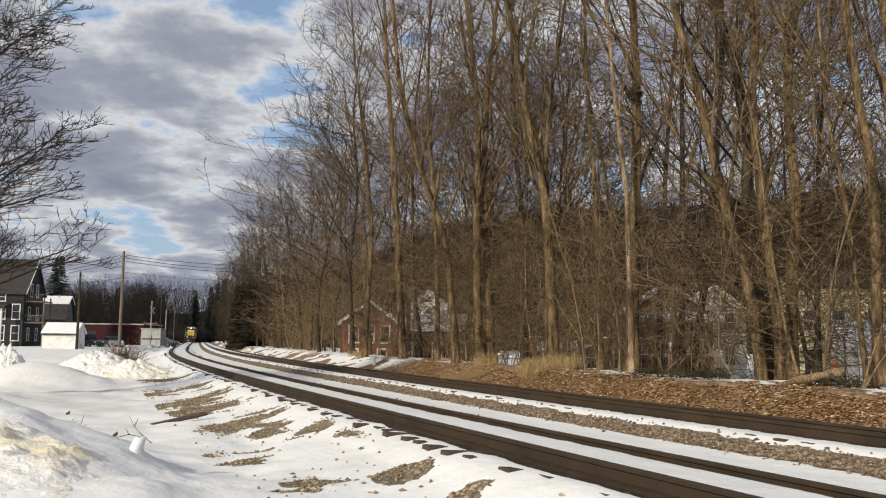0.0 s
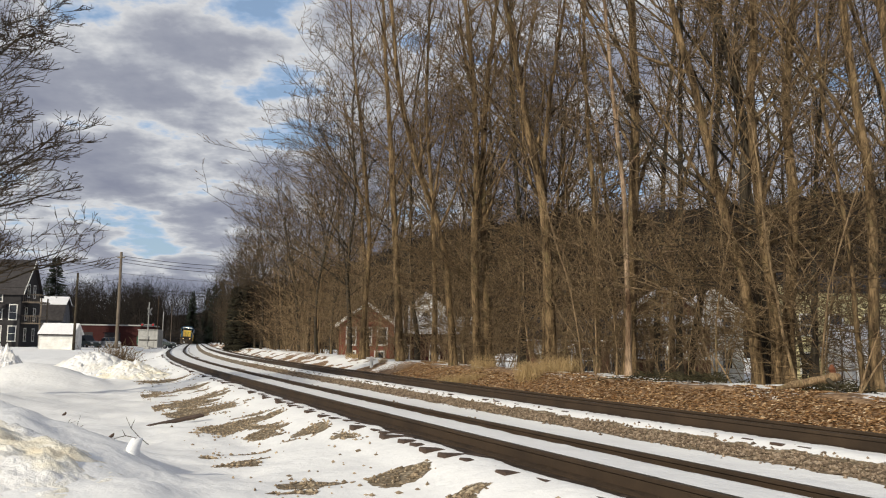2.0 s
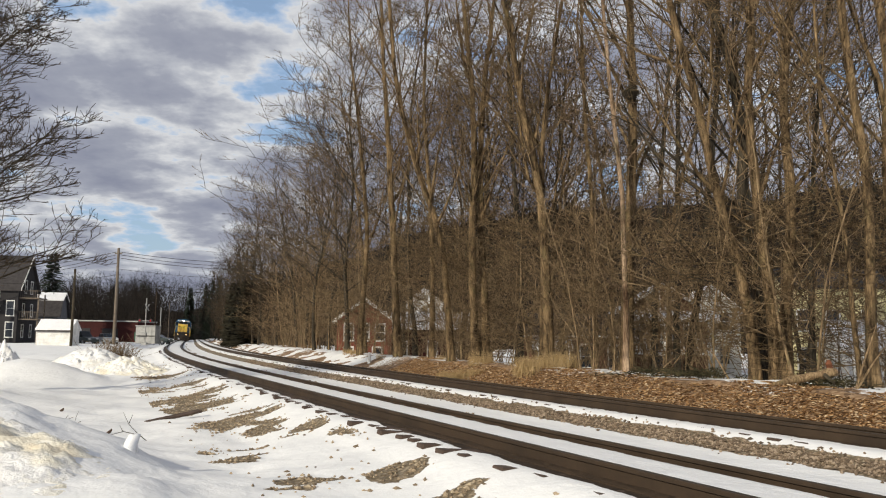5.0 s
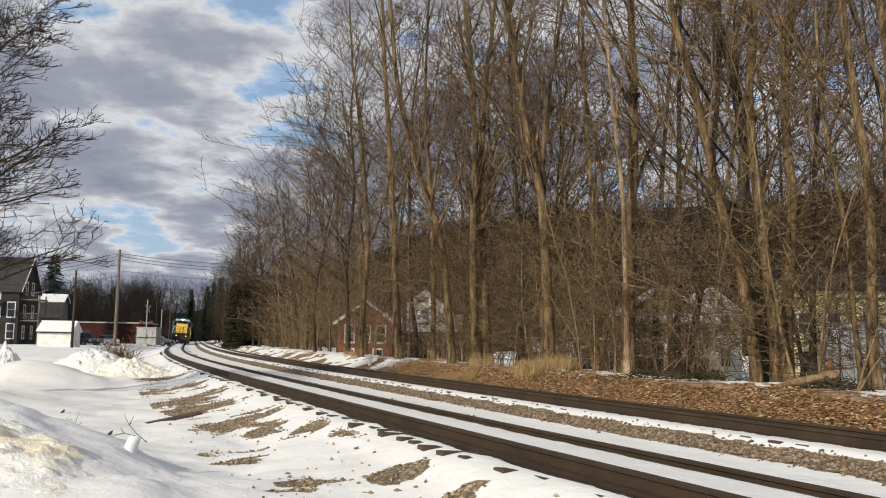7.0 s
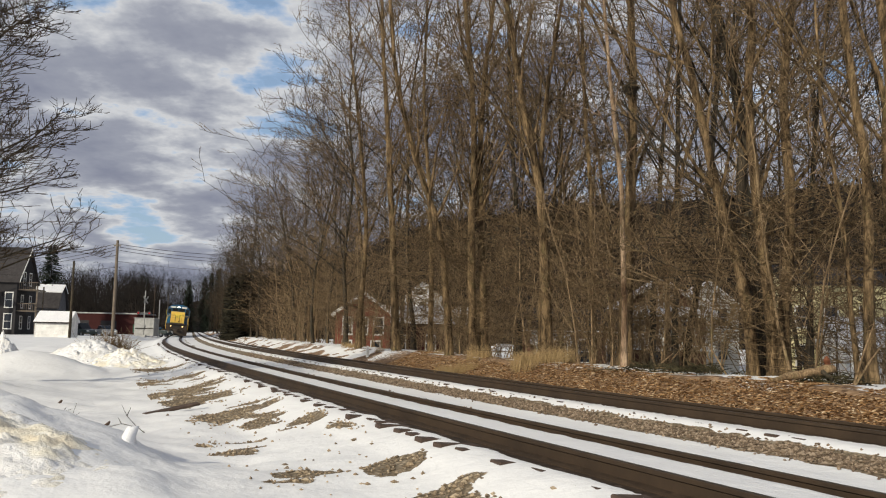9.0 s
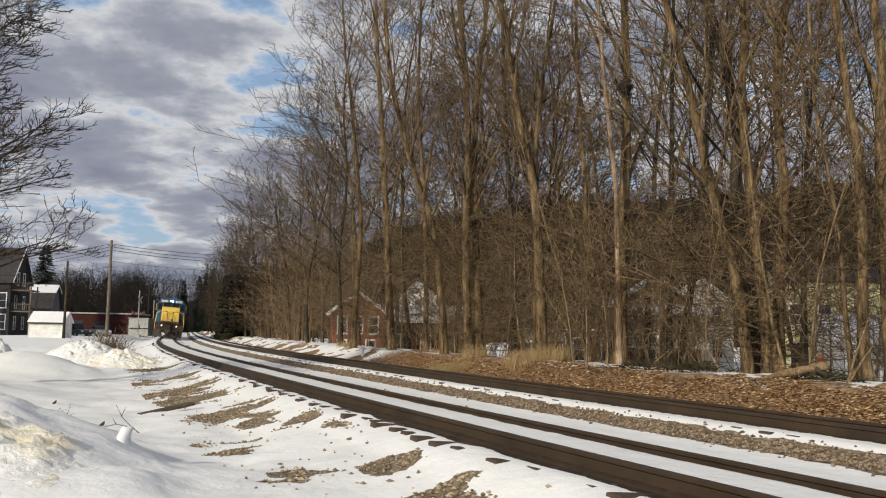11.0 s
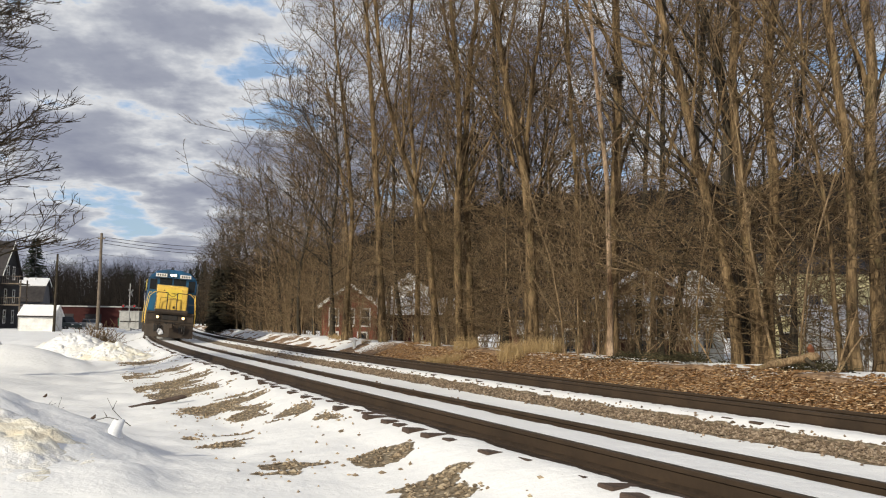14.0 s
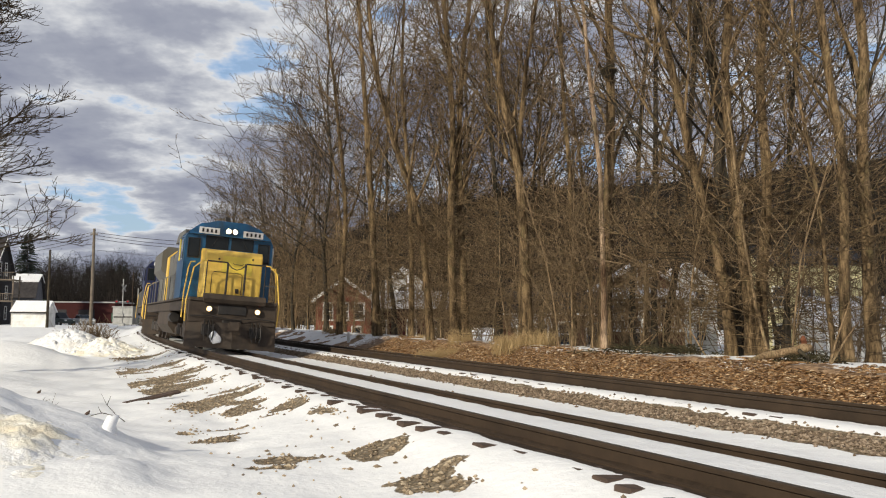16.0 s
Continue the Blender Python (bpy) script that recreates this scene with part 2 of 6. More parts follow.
def ground():
    """One sheet from behind the camera to the horizon: snow, gravel and leaf litter by where they lie."""
    us = np.concatenate([[-1500, -600, -250, -120, -70, -45], np.arange(-32, -14, 0.5), np.arange(-14, -5, 0.22), np.arange(-5, 9.5, 0.1),
                         np.arange(9.5, 16, 0.35), np.arange(16, 40, 2.0), [50, 70, 110, 200, 500, 1500]])
    ys, y, step = [], -60.0, 6.0
    while y < 1800:
        ys.append(y)
        y += 4.0 if y < 0 else 0.6 if y < 5 else 0.12 if y < 19 else 0.2 if y < 34 else max(0.3, 0.012 * y) if y < 120 else 0.06 * y
    verts, cover, leaf, rust = [], [], [], []
    for yy in ys:
        x0 = float(line_x(min(yy, 890)))
        for u in us:
            x = x0 + u
            z, d = ground_z(x, min(yy, 890)) if yy < 250 else (float(np.interp(u * 0.95, PROFILE_D, PROFILE_Z)), u * 0.95)
            verts.append((x, yy, z))
            n1, n2 = wob(x, yy, 0.55, 40), wob(x, yy, 2.2, 41)
            g = 0.0
            if -3.6 < d < -1.5:
                g = smooth_step(0.0, 0.22, bare(x, yy, n1, n2, d))
            w = 0.08 * n2
            g = max(g, smooth_step(0.34, 0.22, abs(d - 2.86 + w)), 0.8 * smooth_step(0.2, 0.05, abs(d - 1.35 + w)) * smooth_step(0.0, 0.22, n1 + n2 * 0.4))
            rusty = max(smooth_step(0.24, 0.12, abs(d + 0.84 + w)), smooth_step(0.2, 0.10, abs(d - 0.80)), smooth_step(0.09, 0.04, abs(d - 3.86)), smooth_step(0.30, 0.2, abs(d - 5.55)))
            rust.append(rusty)
            cover.append(g)
            l = smooth_step(5.5, 5.8, d) * smooth_step(8.0, 7.1, d + 0.9 * n1 + n2 * 0.6)
            l = max(l, smooth_step(6.0, 8.4, d) * smooth_step(0.22, 0.42, n1 + 0.5 * n2) * 0.9)
            if yy > 30:
                l *= max(smooth_step(44, 30, yy), smooth_step(-0.1, 0.2, n1 + 0.6 * n2))
            leaf.append(l)
    nu = len(us)
    idx = np.arange(len(ys) * nu).reshape(len(ys), nu)
    faces = np.stack([idx[:-1, :-1], idx[:-1, 1:], idx[1:, 1:], idx[1:, :-1]], -1).reshape(-1, 4)
    ob = mesh_ob("ground", verts, faces.tolist(), SNOW, smooth=True)
    for nm, vals in (("gravel", cover), ("leaf", leaf), ("rust", rust)):
        a = ob.data.attributes.new(nm, "FLOAT", "POINT")
        a.data.foreach_set("value", np.array(vals, dtype=np.float32))
    return tagged(ob, "snow-covered ground with bare gravel and leaf litter", "ground", kind="structure")


def snow_material():
    k = Mat("snow_ground", 0.75, 0, 0.25).world()
    base = k.ramp(k.noise(0.7, 5), (0.3, (0.77, 0.77, 0.765)), (0.7, (0.84, 0.84, 0.83)))
    specks = k.ramp(k.noise(38, 3, 0.7), (0.66, 0.0), (0.74, 1.0))
    base = k.mix(k.mix(1.0, specks, k.ramp(k.noise(1.3, 3, shift=7), (0.45, 0.0), (0.62, 0.55)), "MULTIPLY"), base, (0.25, 0.21, 0.16))
    vor = k.n("ShaderNodeTexVoronoi")
    vor.inputs["Scale"].default_value = 17
    k.link(k.co, vor.inputs["Vector"])
    stone = k.ramp(vor.outputs["Color"], (0.1, (0.21, 0.16, 0.10)), (0.5, (0.36, 0.28, 0.18)), (0.9, (0.50, 0.41, 0.29)))
    # each stone darkens towards its edge: the shade of the gaps is painted in
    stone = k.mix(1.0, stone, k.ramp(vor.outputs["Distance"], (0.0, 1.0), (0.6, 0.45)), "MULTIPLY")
    vl = k.n("ShaderNodeTexVoronoi")
    vl.inputs["Scale"].default_value = 11
    k.link(k.co, vl.inputs["Vector"])
    litter = k.ramp(vl.outputs["Color"], (0.1, (0.085, 0.050, 0.028)), (0.45, (0.21, 0.13, 0.072)), (0.8, (0.35, 0.235, 0.14)))
    edge = k.noise(9, 4, 0.65)

    def keyed(name):
        s = k.n("ShaderNodeMath")
        s.operation = "ADD"
        k.link(k.attr(name), s.inputs[0])
        k.link(edge, s.inputs[1])
        return k.ramp(s.outputs[0], (0.88, 0.0), (0.98, 1.0))

    gfac, lfac, rfac = keyed("gravel"), keyed("leaf"), keyed("rust")
    # the same gap shade, weaker, is multiplied into the rusty strip
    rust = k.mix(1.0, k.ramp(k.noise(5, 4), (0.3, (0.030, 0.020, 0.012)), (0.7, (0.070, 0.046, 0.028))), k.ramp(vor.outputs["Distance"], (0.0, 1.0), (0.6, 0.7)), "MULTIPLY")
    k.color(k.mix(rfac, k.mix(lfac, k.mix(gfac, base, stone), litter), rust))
    hb = k.mix(gfac, k.noise(6, 5), vor.outputs["Distance"])
    k.bump(hb, 0.5, 0.04)
    return k.m


SNOW = snow_material()
ground()


# ---- the tracks ----
RUST = plain("rusty_rail_steel", (0.044, 0.028, 0.016), 0.75, 0.0, 0.3, 1.5)
POLISHED = plain("worn_rail_head", (0.10, 0.085, 0.07), 0.45, 0.6, 0.2, 2.0)
TIE_WOOD = plain("weathered_tie_wood", (0.085, 0.058, 0.044), 0.9, 0.0, 0.4, 4.0)
RAIL_SHAPE = [(-0.075, -0.19), (0.075, -0.19), (0.075, -0.178), (0.016, -0.155), (0.010, -0.055), (0.036, -0.040), (0.037, -0.008), (0.028, 0.0),
              (-0.028, 0.0), (-0.037, -0.008), (-0.036, -0.040), (-0.010, -0.055), (-0.016, -0.155), (-0.075, -0.178)]


def rail(parent, d, z):
    ys = np.concatenate([np.arange(-40, 130, 1.0), np.arange(130, 345, 10.0)])
    verts, faces = [], []
    n = len(RAIL_SHAPE)
    for y in ys:
        for u, v in RAIL_SHAPE:
            verts.append(at_track(float(y), d + u, z + v))
    for i in range(len(ys) - 1):
        for k in range(n):
            faces.append((i * n + k, i * n + (k + 1) % n, (i + 1) * n + (k + 1) % n, (i + 1) * n + k))
    ob = mesh_ob("rail", verts, faces, [RUST, POLISHED], parent, "rusty brown steel rail")
    for j, p in enumerate(ob.data.polygons):
        p.material_index = 1 if j % n in (7,) else 0
    return ob


def track(centre, name_label, up=0.0):
    root = tagged(new("railway_track"), name_label, "track", kind="structure")
    rail(root, centre - 0.7525, up)
    rail(root, centre + 0.7525, up - CANT_UP)
    bm = box(-1.30, 1.30, -0.115, 0.115, -0.17, 0.0, 0.012)
    first = part("tie", bm, TIE_WOOD, root)
    plate = part("tie_plate", box(-0.10, 0.10, -0.17, 0.17, 0, 0.014, 0.004), RUST, first)
    rng = random.Random(int(centre * 10) + 5)
    s0, k = float(np.interp(4.0, LINE_Y, LINE_S)), 0
    first_pose = None
    while k < 150:
        y = float(np.interp(s0 + k * 0.5, LINE_S, LINE_Y))
        p = at_track(y, centre, up - 0.249)
        m = float(np.interp(y, LINE_Y, LINE_M))
        pm = Matrix.Translation(p) @ Euler((0, CANT, math.atan(-m))).to_matrix().to_4x4()
        pm = pm @ pose(rng.uniform(-0.13, 0.09), rng.uniform(-0.05, 0.05), 0, 0, 0, rng.uniform(-2.2, 2.2))
        if k == 0:
            first.matrix_basis = pm
            plate.matrix_basis = pose(-0.7525, 0, 0.0)
        else:
            share("tie", first, root, pm)
        k += 1
    return root


track(0.0, "canted railway track with rusty rails on wooden ties in snow")
track(GAP, "second railway track with rusty rails beside a gravel shoulder", 0.034)

# ---- bare trees ----
def bark(name, lo, hi, scale=5.0):
    k = Mat(name, 0.9, 0, 0.15)
    a = k.noise(scale, 5, 0.65, (1, 1, 0.22))
    c = k.ramp(a, (0.36, lo), (0.64, hi))
    c = k.mix(1.0, c, k.ramp(k.noise(34, 4, 0.7, (1, 1, 0.16), 5.0), (0.34, 0.42), (0.6, 1.22)), "MULTIPLY")
    c = k.mix(k.ramp(k.noise(1.7, 5, 0.7, shift=11), (0.56, 0.0), (0.72, 0.4)), c, tuple(0.5 * (u + v) * w for u, v, w in zip(lo, hi, (0.8, 1.15, 0.9))))
    patch = k.ramp(k.noise(0.9, 3, shift=3), (0.35, 0.75), (0.7, 1.15))
    k.color(k.mix(1.0, c, patch, "MULTIPLY"))
    k.bump(k.noise(scale * 5, 4, 0.7, (1, 1, 0.2)), 1.0, 0.05)
    return k.m


BARK = bark("grey_brown_bark", (0.042, 0.028, 0.016), (0.285, 0.195, 0.105))
BARK_DARK = bark("dark_bark", (0.032, 0.026, 0.019), (0.10, 0.08, 0.056))
BARK_PALE = bark("pale_peeling_bark", (0.14, 0.085, 0.05), (0.48, 0.35, 0.24), 3.0)
TWIG_DARK = bark("dark_brown_twigs", (0.034, 0.023, 0.014), (0.11, 0.076, 0.044), 9.0)
# paler than TWIG, to put sunlight on the undergrowth into the colour
TWIG_PALE = bark("sunlit_tan_shoots", (0.16, 0.108, 0.062), (0.40, 0.285, 0.165), 9.0)
TWIG = bark("brown_twigs", (0.108, 0.074, 0.040), (0.285, 0.200, 0.112), 9.0)


class Grower:
    """Grows a bare tree as tapering tubes; limbs and twigs are kept apart."""

    def __init__(self, seed, low=0.30):
        self.low = low
        self.fan = (18, 46)
        self.least = 0.0105
        self.r = random.Random(seed)
        self.v = {"limb": [], "twig": []}
        self.f = {"limb": [], "twig": []}

    def tube(self, pts, rad, sides, where):
        V, F = self.v[where], self.f[where]
        base, n = len(V), len(pts)
        for i in range(n):
            d = (pts[min(i + 1, n - 1)] - pts[max(i - 1, 0)])
            d.normalize()
            u = d.cross(Vector((0.31, 0.95, 0.05)))
            if u.length < 0.1:
                u = d.cross(Vector((1, 0, 0)))
            u.normalize()
            w = d.cross(u)
            for k in range(sides):
                a = k * math.tau / sides
                V.append(pts[i] + (u * math.cos(a) + w * math.sin(a)) * rad[i])
        for i in range(n - 1):
            for k in range(sides):
                F.append((base + i * sides + k, base + i * sides + (k + 1) % sides, base + (i + 1) * sides + (k + 1) % sides, base + (i + 1) * sides + k))

    def spread(self, d, angle):
        """A direction at that angle from d, at random round it."""
        u = d.orthogonal().normalized()
        w = d.cross(u)
        a = self.r.uniform(0, math.tau)
        return (d * math.cos(angle) + (u * math.cos(a) + w * math.sin(a)) * math.sin(angle)).normalized()

    def limb(self, p, d, length, rad, level, counts, rise, wander, droop=0.0):
        r = self.r
        segs = (11, 7, 4, 2, 1)[level]
        sides = (9, 5, 4, 3, 3)[level]
        pts, rads, dirs = [p.copy()], [rad], [d.copy()]
        end = max(self.least * 0.62, rad * (0.22, 0.2, 0.25, 0.35, 0.5)[level])
        for i in range(segs):
            j = Vector((r.gauss(0, 1), r.gauss(0, 1), r.gauss(0, 0.6))) * wander
            d = (d + j + Vector((0, 0, rise - droop * i))).normalized()
            p = p + d * (length / segs)
            pts.append(p.copy())
            dirs.append(d.copy())
            rads.append(rad + (end - rad) * ((i + 1) / segs) ** (0.8 if level else 0.9))
        if level == 0:
            rads[0] = rad * 1.35
        self.tube(pts, rads, sides, "limb" if level < 3 else "twig")
        if level + 1 >= len(counts):
            return
        n = counts[level + 1]
        n = max(1, int(n * r.uniform(0.75, 1.25)))
        for k in range(n):
            lo = (self.low, 0.22, 0.15, 0.1)[level]
            t = lo + (1 - lo) * (k + r.uniform(0.1, 0.9)) / n
            i = min(segs - 1, int(t * segs))
            q = pts[i].lerp(pts[i + 1], t * segs - i)
            rr = rads[i] + (rads[i + 1] - rads[i]) * (t * segs - i)
            ang = radians(r.uniform(*self.fan) if level == 0 else r.uniform(26, 62))
            nd = self.spread(dirs[i], ang)
            if nd.z < -0.1 and droop == 0:
                nd.z *= -0.4
                nd.normalize()
            ln = length * ((0.44, 0.50, 0.50, 0.6)[level]) * (1.15 - 0.65 * t) * r.uniform(0.7, 1.25)
            self.limb(q, nd, ln, max(self.least, min(rr * 0.5, rad * (0.42 if level == 0 and t > 0.5 else 0.30))), level + 1, counts, rise * (0.9 if level else 1.8), wander * 1.15, droop)

    def done(self, name, bark_mat, label, category="tree", group="", twig=None):
        root = tagged(new(name), label, category, group)
        for nm, mt in (("trunk", bark_mat), ("crown", twig or TWIG)):
            w = "limb" if nm == "trunk" else "twig"
            if self.v[w]:
                mesh_ob(nm, self.v[w], self.f[w], mt, root, smooth=True)
        return root


def sprouts(g, d, height, radius):
    """Thin water shoots that stand out from the lower trunk."""
    r = g.r
    for i in range(int(height * (6.0 if radius > 0.145 else 1.6))):
        z = height * r.uniform(0.05, 0.5)
        a = r.uniform(0, math.tau)
        q = Vector((d.x * z, d.y * z, z - 0.3))
        g.limb(q, Vector((math.cos(a), math.sin(a), r.uniform(-0.15, 0.7))).normalized(), r.uniform(0.9, 3.2), 0.012, 3, (1, 1, 1, 1, 4), 0.0, 0.10)


def tree(seed, height, radius, counts, bark_mat, label, lean=(0, 0), fork=0.0, rise=0.05, wander=0.055, group="bare trees", low=0.30, twig=None, wide=False, fan=None, least=0.0105):
    g = Grower(seed, low)
    g.least = least
    g.fan = fan or ((35, 80) if wide else g.fan)
    d = Vector((lean[0], lean[1], 1)).normalized()
    g.limb(Vector((0, 0, -0.3)), d, height, radius, 0, counts, rise * 0.2, wander * 0.95)
    if not wide:
        sprouts(g, d, height, radius)
    return g.done("bare_tree", bark_mat, label, group=group, twig=twig)


def bent_tree(seed, pts, radius, bark_mat, label, counts):
    """A tree whose trunk bends through the given points (x, z from its foot) and forks into rising stems above them."""
    g = Grower(seed)
    r = g.r
    (x0, z0), (x1, z1) = pts[-2], pts[-1]
    k = (x1 - x0) / (z1 - z0)
    top = max(19.0, z1 + 6) * r.uniform(0.92, 1.1) if radius > 0.08 else z1 + 3
    zs = [p[1] for p in pts] + [top]
    xs = [p[0] for p in pts] + [x1 + 0.6 * k * (top - z1)]
    n = 26
    line, rads = [], []
    for i in range(n + 1):
        t = i / n
        z = zs[0] - 0.3 + (top - zs[0] + 0.3) * t
        line.append(Vector((float(np.interp(z, zs, xs)), 0.0, z)))
    for _ in range(2):
        line = [line[0]] + [(line[i - 1] + line[i] * 2 + line[i + 1]) / 4 for i in range(1, n)] + [line[-1]]
    for i, p in enumerate(line):
        t = i / n
        p.x += radius * 0.35 * noise.noise(Vector((seed, p.z * 0.9, 0)))
        p.y += radius * 2.0 * noise.noise(Vector((seed + 9, p.z * 0.35, 0)))
        rads.append(radius * (1 + 0.45 * math.exp(-t * 26)) * (1 - 0.80 * t ** 1.1))
    g.tube(line, rads, 10, "limb")
    m = counts[1]
    for j in range(m):
        t = 0.10 + 0.88 * (j + r.random()) / m
        i = min(n - 1, int(t * n))
        q = line[i].lerp(line[i + 1], t * n - i)
        d = (line[i + 1] - line[i]).normalized()
        low = t < 0.24
        nd = g.spread(d, radians(r.uniform(45, 85) if low else r.uniform(20, 52)))
        ln = (r.uniform(1.4, 3.6) if low else r.uniform(3.4, 7.2) * (1.1 - 0.5 * t)) * (1.0 if radius > 0.1 else 0.65)
        rr = min(rads[i] * (0.20 if low else 0.50), 0.022 if low else 0.075)
        g.limb(q, nd, ln, max(0.012, rr * r.uniform(0.6, 1.1)), 1, counts, 0.012 if low else 0.07, 0.10)
    sprouts(g, Vector((0, 0, 1)), top * 0.5, radius)
    return g.done("bare_tree", bark_mat, label, group="bare trees")


def ray_place(px, y):
    """Where a thing seen in that direction stands, y metres ahead."""
    return (px - 784) / 1529 * y * 0.994


FULL = (1, 28, 6, 5, 2)
# the tall trees of the row behind the second track: distance, trunk radius, bark, the bends of the trunk as (x, z)
ROW = [
    (34, 0.15, BARK, [(0.57, -0.13), (0.41, 2.32), (0.11, 5.22), (-0.94, 7.94), (-1.79, 10.94), (-2.22, 15.21)]),
    (40, 0.19, BARK, [(-1.76, -0.13), (-1.98, 3.02), (-2.11, 5.63), (-2.47, 10.75), (-2.82, 14.88)]),
    (33, 0.17, BARK, [(1.47, 0.0), (1.37, 2.3), (1.26, 4.88), (1.36, 8.0), (1.2, 11.38), (0.77, 14.84)]),
    (33.3, 0.17, BARK, [(1.88, -0.0), (1.82, 2.32), (1.67, 4.92), (1.56, 7.61), (1.71, 11.48), (2.13, 14.98)]),
    (28.4, 0.18, BARK, [(3.64, 0.22), (3.61, 2.17), (3.5, 4.39), (3.27, 6.87), (2.8, 8.32), (2.54, 10.37), (2.01, 12.95)]),
    (28.6, 0.12, BARK, [(3.5, 4.43), (3.39, 6.53), (3.54, 9.06), (3.97, 11.85), (4.17, 13.06)]),
    (25.6, 0.19, BARK, [(5.55, 0.15), (5.64, 2.1), (5.7, 4.29), (5.88, 7.92), (5.8, 10.04), (5.75, 11.84)]),
    (24.8, 0.085, BARK_PALE, [(5.39, 1.42), (5.38, 3.37), (5.3, 5.84), (5.1, 7.36), (4.91, 9.41), (4.73, 11.49)]),
    (26, 0.09, BARK_DARK, [(6.53, 0.19), (6.56, 2.8), (6.74, 5.74), (7.02, 9.29), (7.33, 12.03)]),
    (26.5, 0.1, BARK_DARK, [(7.35, 0.18), (7.35, 2.15), (7.42, 4.23), (7.43, 7.63), (7.55, 12.24)]),
    (28, 0.13, BARK_DARK, [(8.0, 0.19), (8.45, 2.58), (8.71, 4.41), (8.95, 7.06), (9.26, 9.94), (9.23, 12.89)]),
    (21, 0.135, BARK, [(7.71, 0.27), (7.57, 1.96), (7.2, 3.6), (6.91, 4.59), (6.5, 6.5), (6.1, 8.02), (5.67, 9.93)]),
    (21.9, 0.18, BARK_DARK, [(8.35, 0.19), (8.21, 2.0), (7.82, 4.6), (7.84, 6.52), (7.62, 8.18), (7.28, 9.4), (6.95, 10.32)]),
    (20.8, 0.15, BARK, [(8.15, 0.22), (8.02, 2.23), (7.84, 3.59), (7.61, 6.11), (7.58, 7.11), (7.77, 9.88)]),
    (20.4, 0.145, BARK, [(8.18, 0.24), (8.31, 1.95), (8.36, 4.1), (8.31, 6.17), (8.46, 8.28), (8.54, 9.72)]),
    (20, 0.07, BARK_DARK, [(8.67, 0.26), (8.65, 1.94), (8.68, 3.51), (8.87, 6.08), (9.33, 9.57)]),
    (18.1, 0.115, BARK, [(9.13, 0.24), (9.13, 1.88), (9.14, 3.55), (9.04, 4.76), (8.93, 6.24), (8.79, 7.62), (8.63, 8.77)]),
    (18.3, 0.06, BARK, [(8.94, 0.21), (8.85, 1.29), (8.8, 2.6), (8.5, 4.67), (8.25, 6.29), (8.16, 8.84)]),
    (19.1, 0.15, BARK, [(10.18, 0.2), (10.17, 2.68), (10.1, 5.23), (10.08, 9.2)]),
    (29.8, 0.1, BARK, [(5.42, 0.16), (5.41, 3.41), (5.31, 6.38), (5.05, 9.41), (4.95, 13.57)]),
    (34.4, 0.11, BARK_DARK, [(3.32, -0.02), (3.36, 3.73), (3.05, 7.15), (2.81, 10.65), (2.67, 15.45)]),
    (37, 0.12, BARK, [(-0.22, -0.02), (-0.22, 3.87), (-0.42, 7.55), (-0.77, 11.32), (-0.65, 16.48)]),
    (44, 0.15, BARK, [(-3.91, -0.08), (-3.77, 3.77), (-3.63, 6.67), (-4.19, 11.7), (-4.72, 15.62)]),
]


def grown(y):
    """How tall the row has grown at that distance: it drops towards the crossing."""
    return float(np.interp(y, [38, 44, 52, 58, 70, 80, 100, 150], [20, 19, 17.0, 16.0, 15.5, 15.0, 14.5, 15.5]))


def spread_copies(kinds, spots, rng, lo, hi, tall=0.0):
    for i, (y, d) in enumerate(spots):
        p = at_track(y, d)
        p.z = ground_z(p.x, p.y)[0]
        m = Matrix.Translation(p) @ pose(0, 0, 0, 0, 0, rng.uniform(0, 360)) @ Matrix.Scale(rng.uniform(lo, hi) * (grown(y) / tall if tall else 1.0), 4)
        if i < len(kinds):
            kinds[i].matrix_basis = m
        else:
            copy_thing(kinds[i % len(kinds)], m).matrix_basis = m


def shoots(g, p, n, h, r=0.014):
    """Many slim arching shoots from one stool at p."""
    for i in range(n):
        a, lean = g.r.uniform(0, math.tau), g.r.uniform(0.08, 0.8)
        d = Vector((math.cos(a) * lean, math.sin(a) * lean, 1)).normalized()
        g.limb(p + Vector((math.cos(a) * 0.25 * g.r.random(), math.sin(a) * 0.25 * g.r.random(), -0.15)), d, h * g.r.uniform(0.5, 1.15), r, 2, (1, 1, 1, 6), 0.02, 0.09, 0.035)


def undergrowth(spots, label, seed, n, h):
    g = Grower(seed)
    for p in spots:
        shoots(g, p, n, h * g.r.uniform(0.6, 1.3))
    V = g.v["limb"] + g.v["twig"]
    k = len(g.v["limb"])
    F = g.f["limb"] + [tuple(i + k for i in f) for f in g.f["twig"]]
    return tagged(mesh_ob("undergrowth", V, F, TWIG_PALE, smooth=True), label, "undergrowth", kind="stuff")


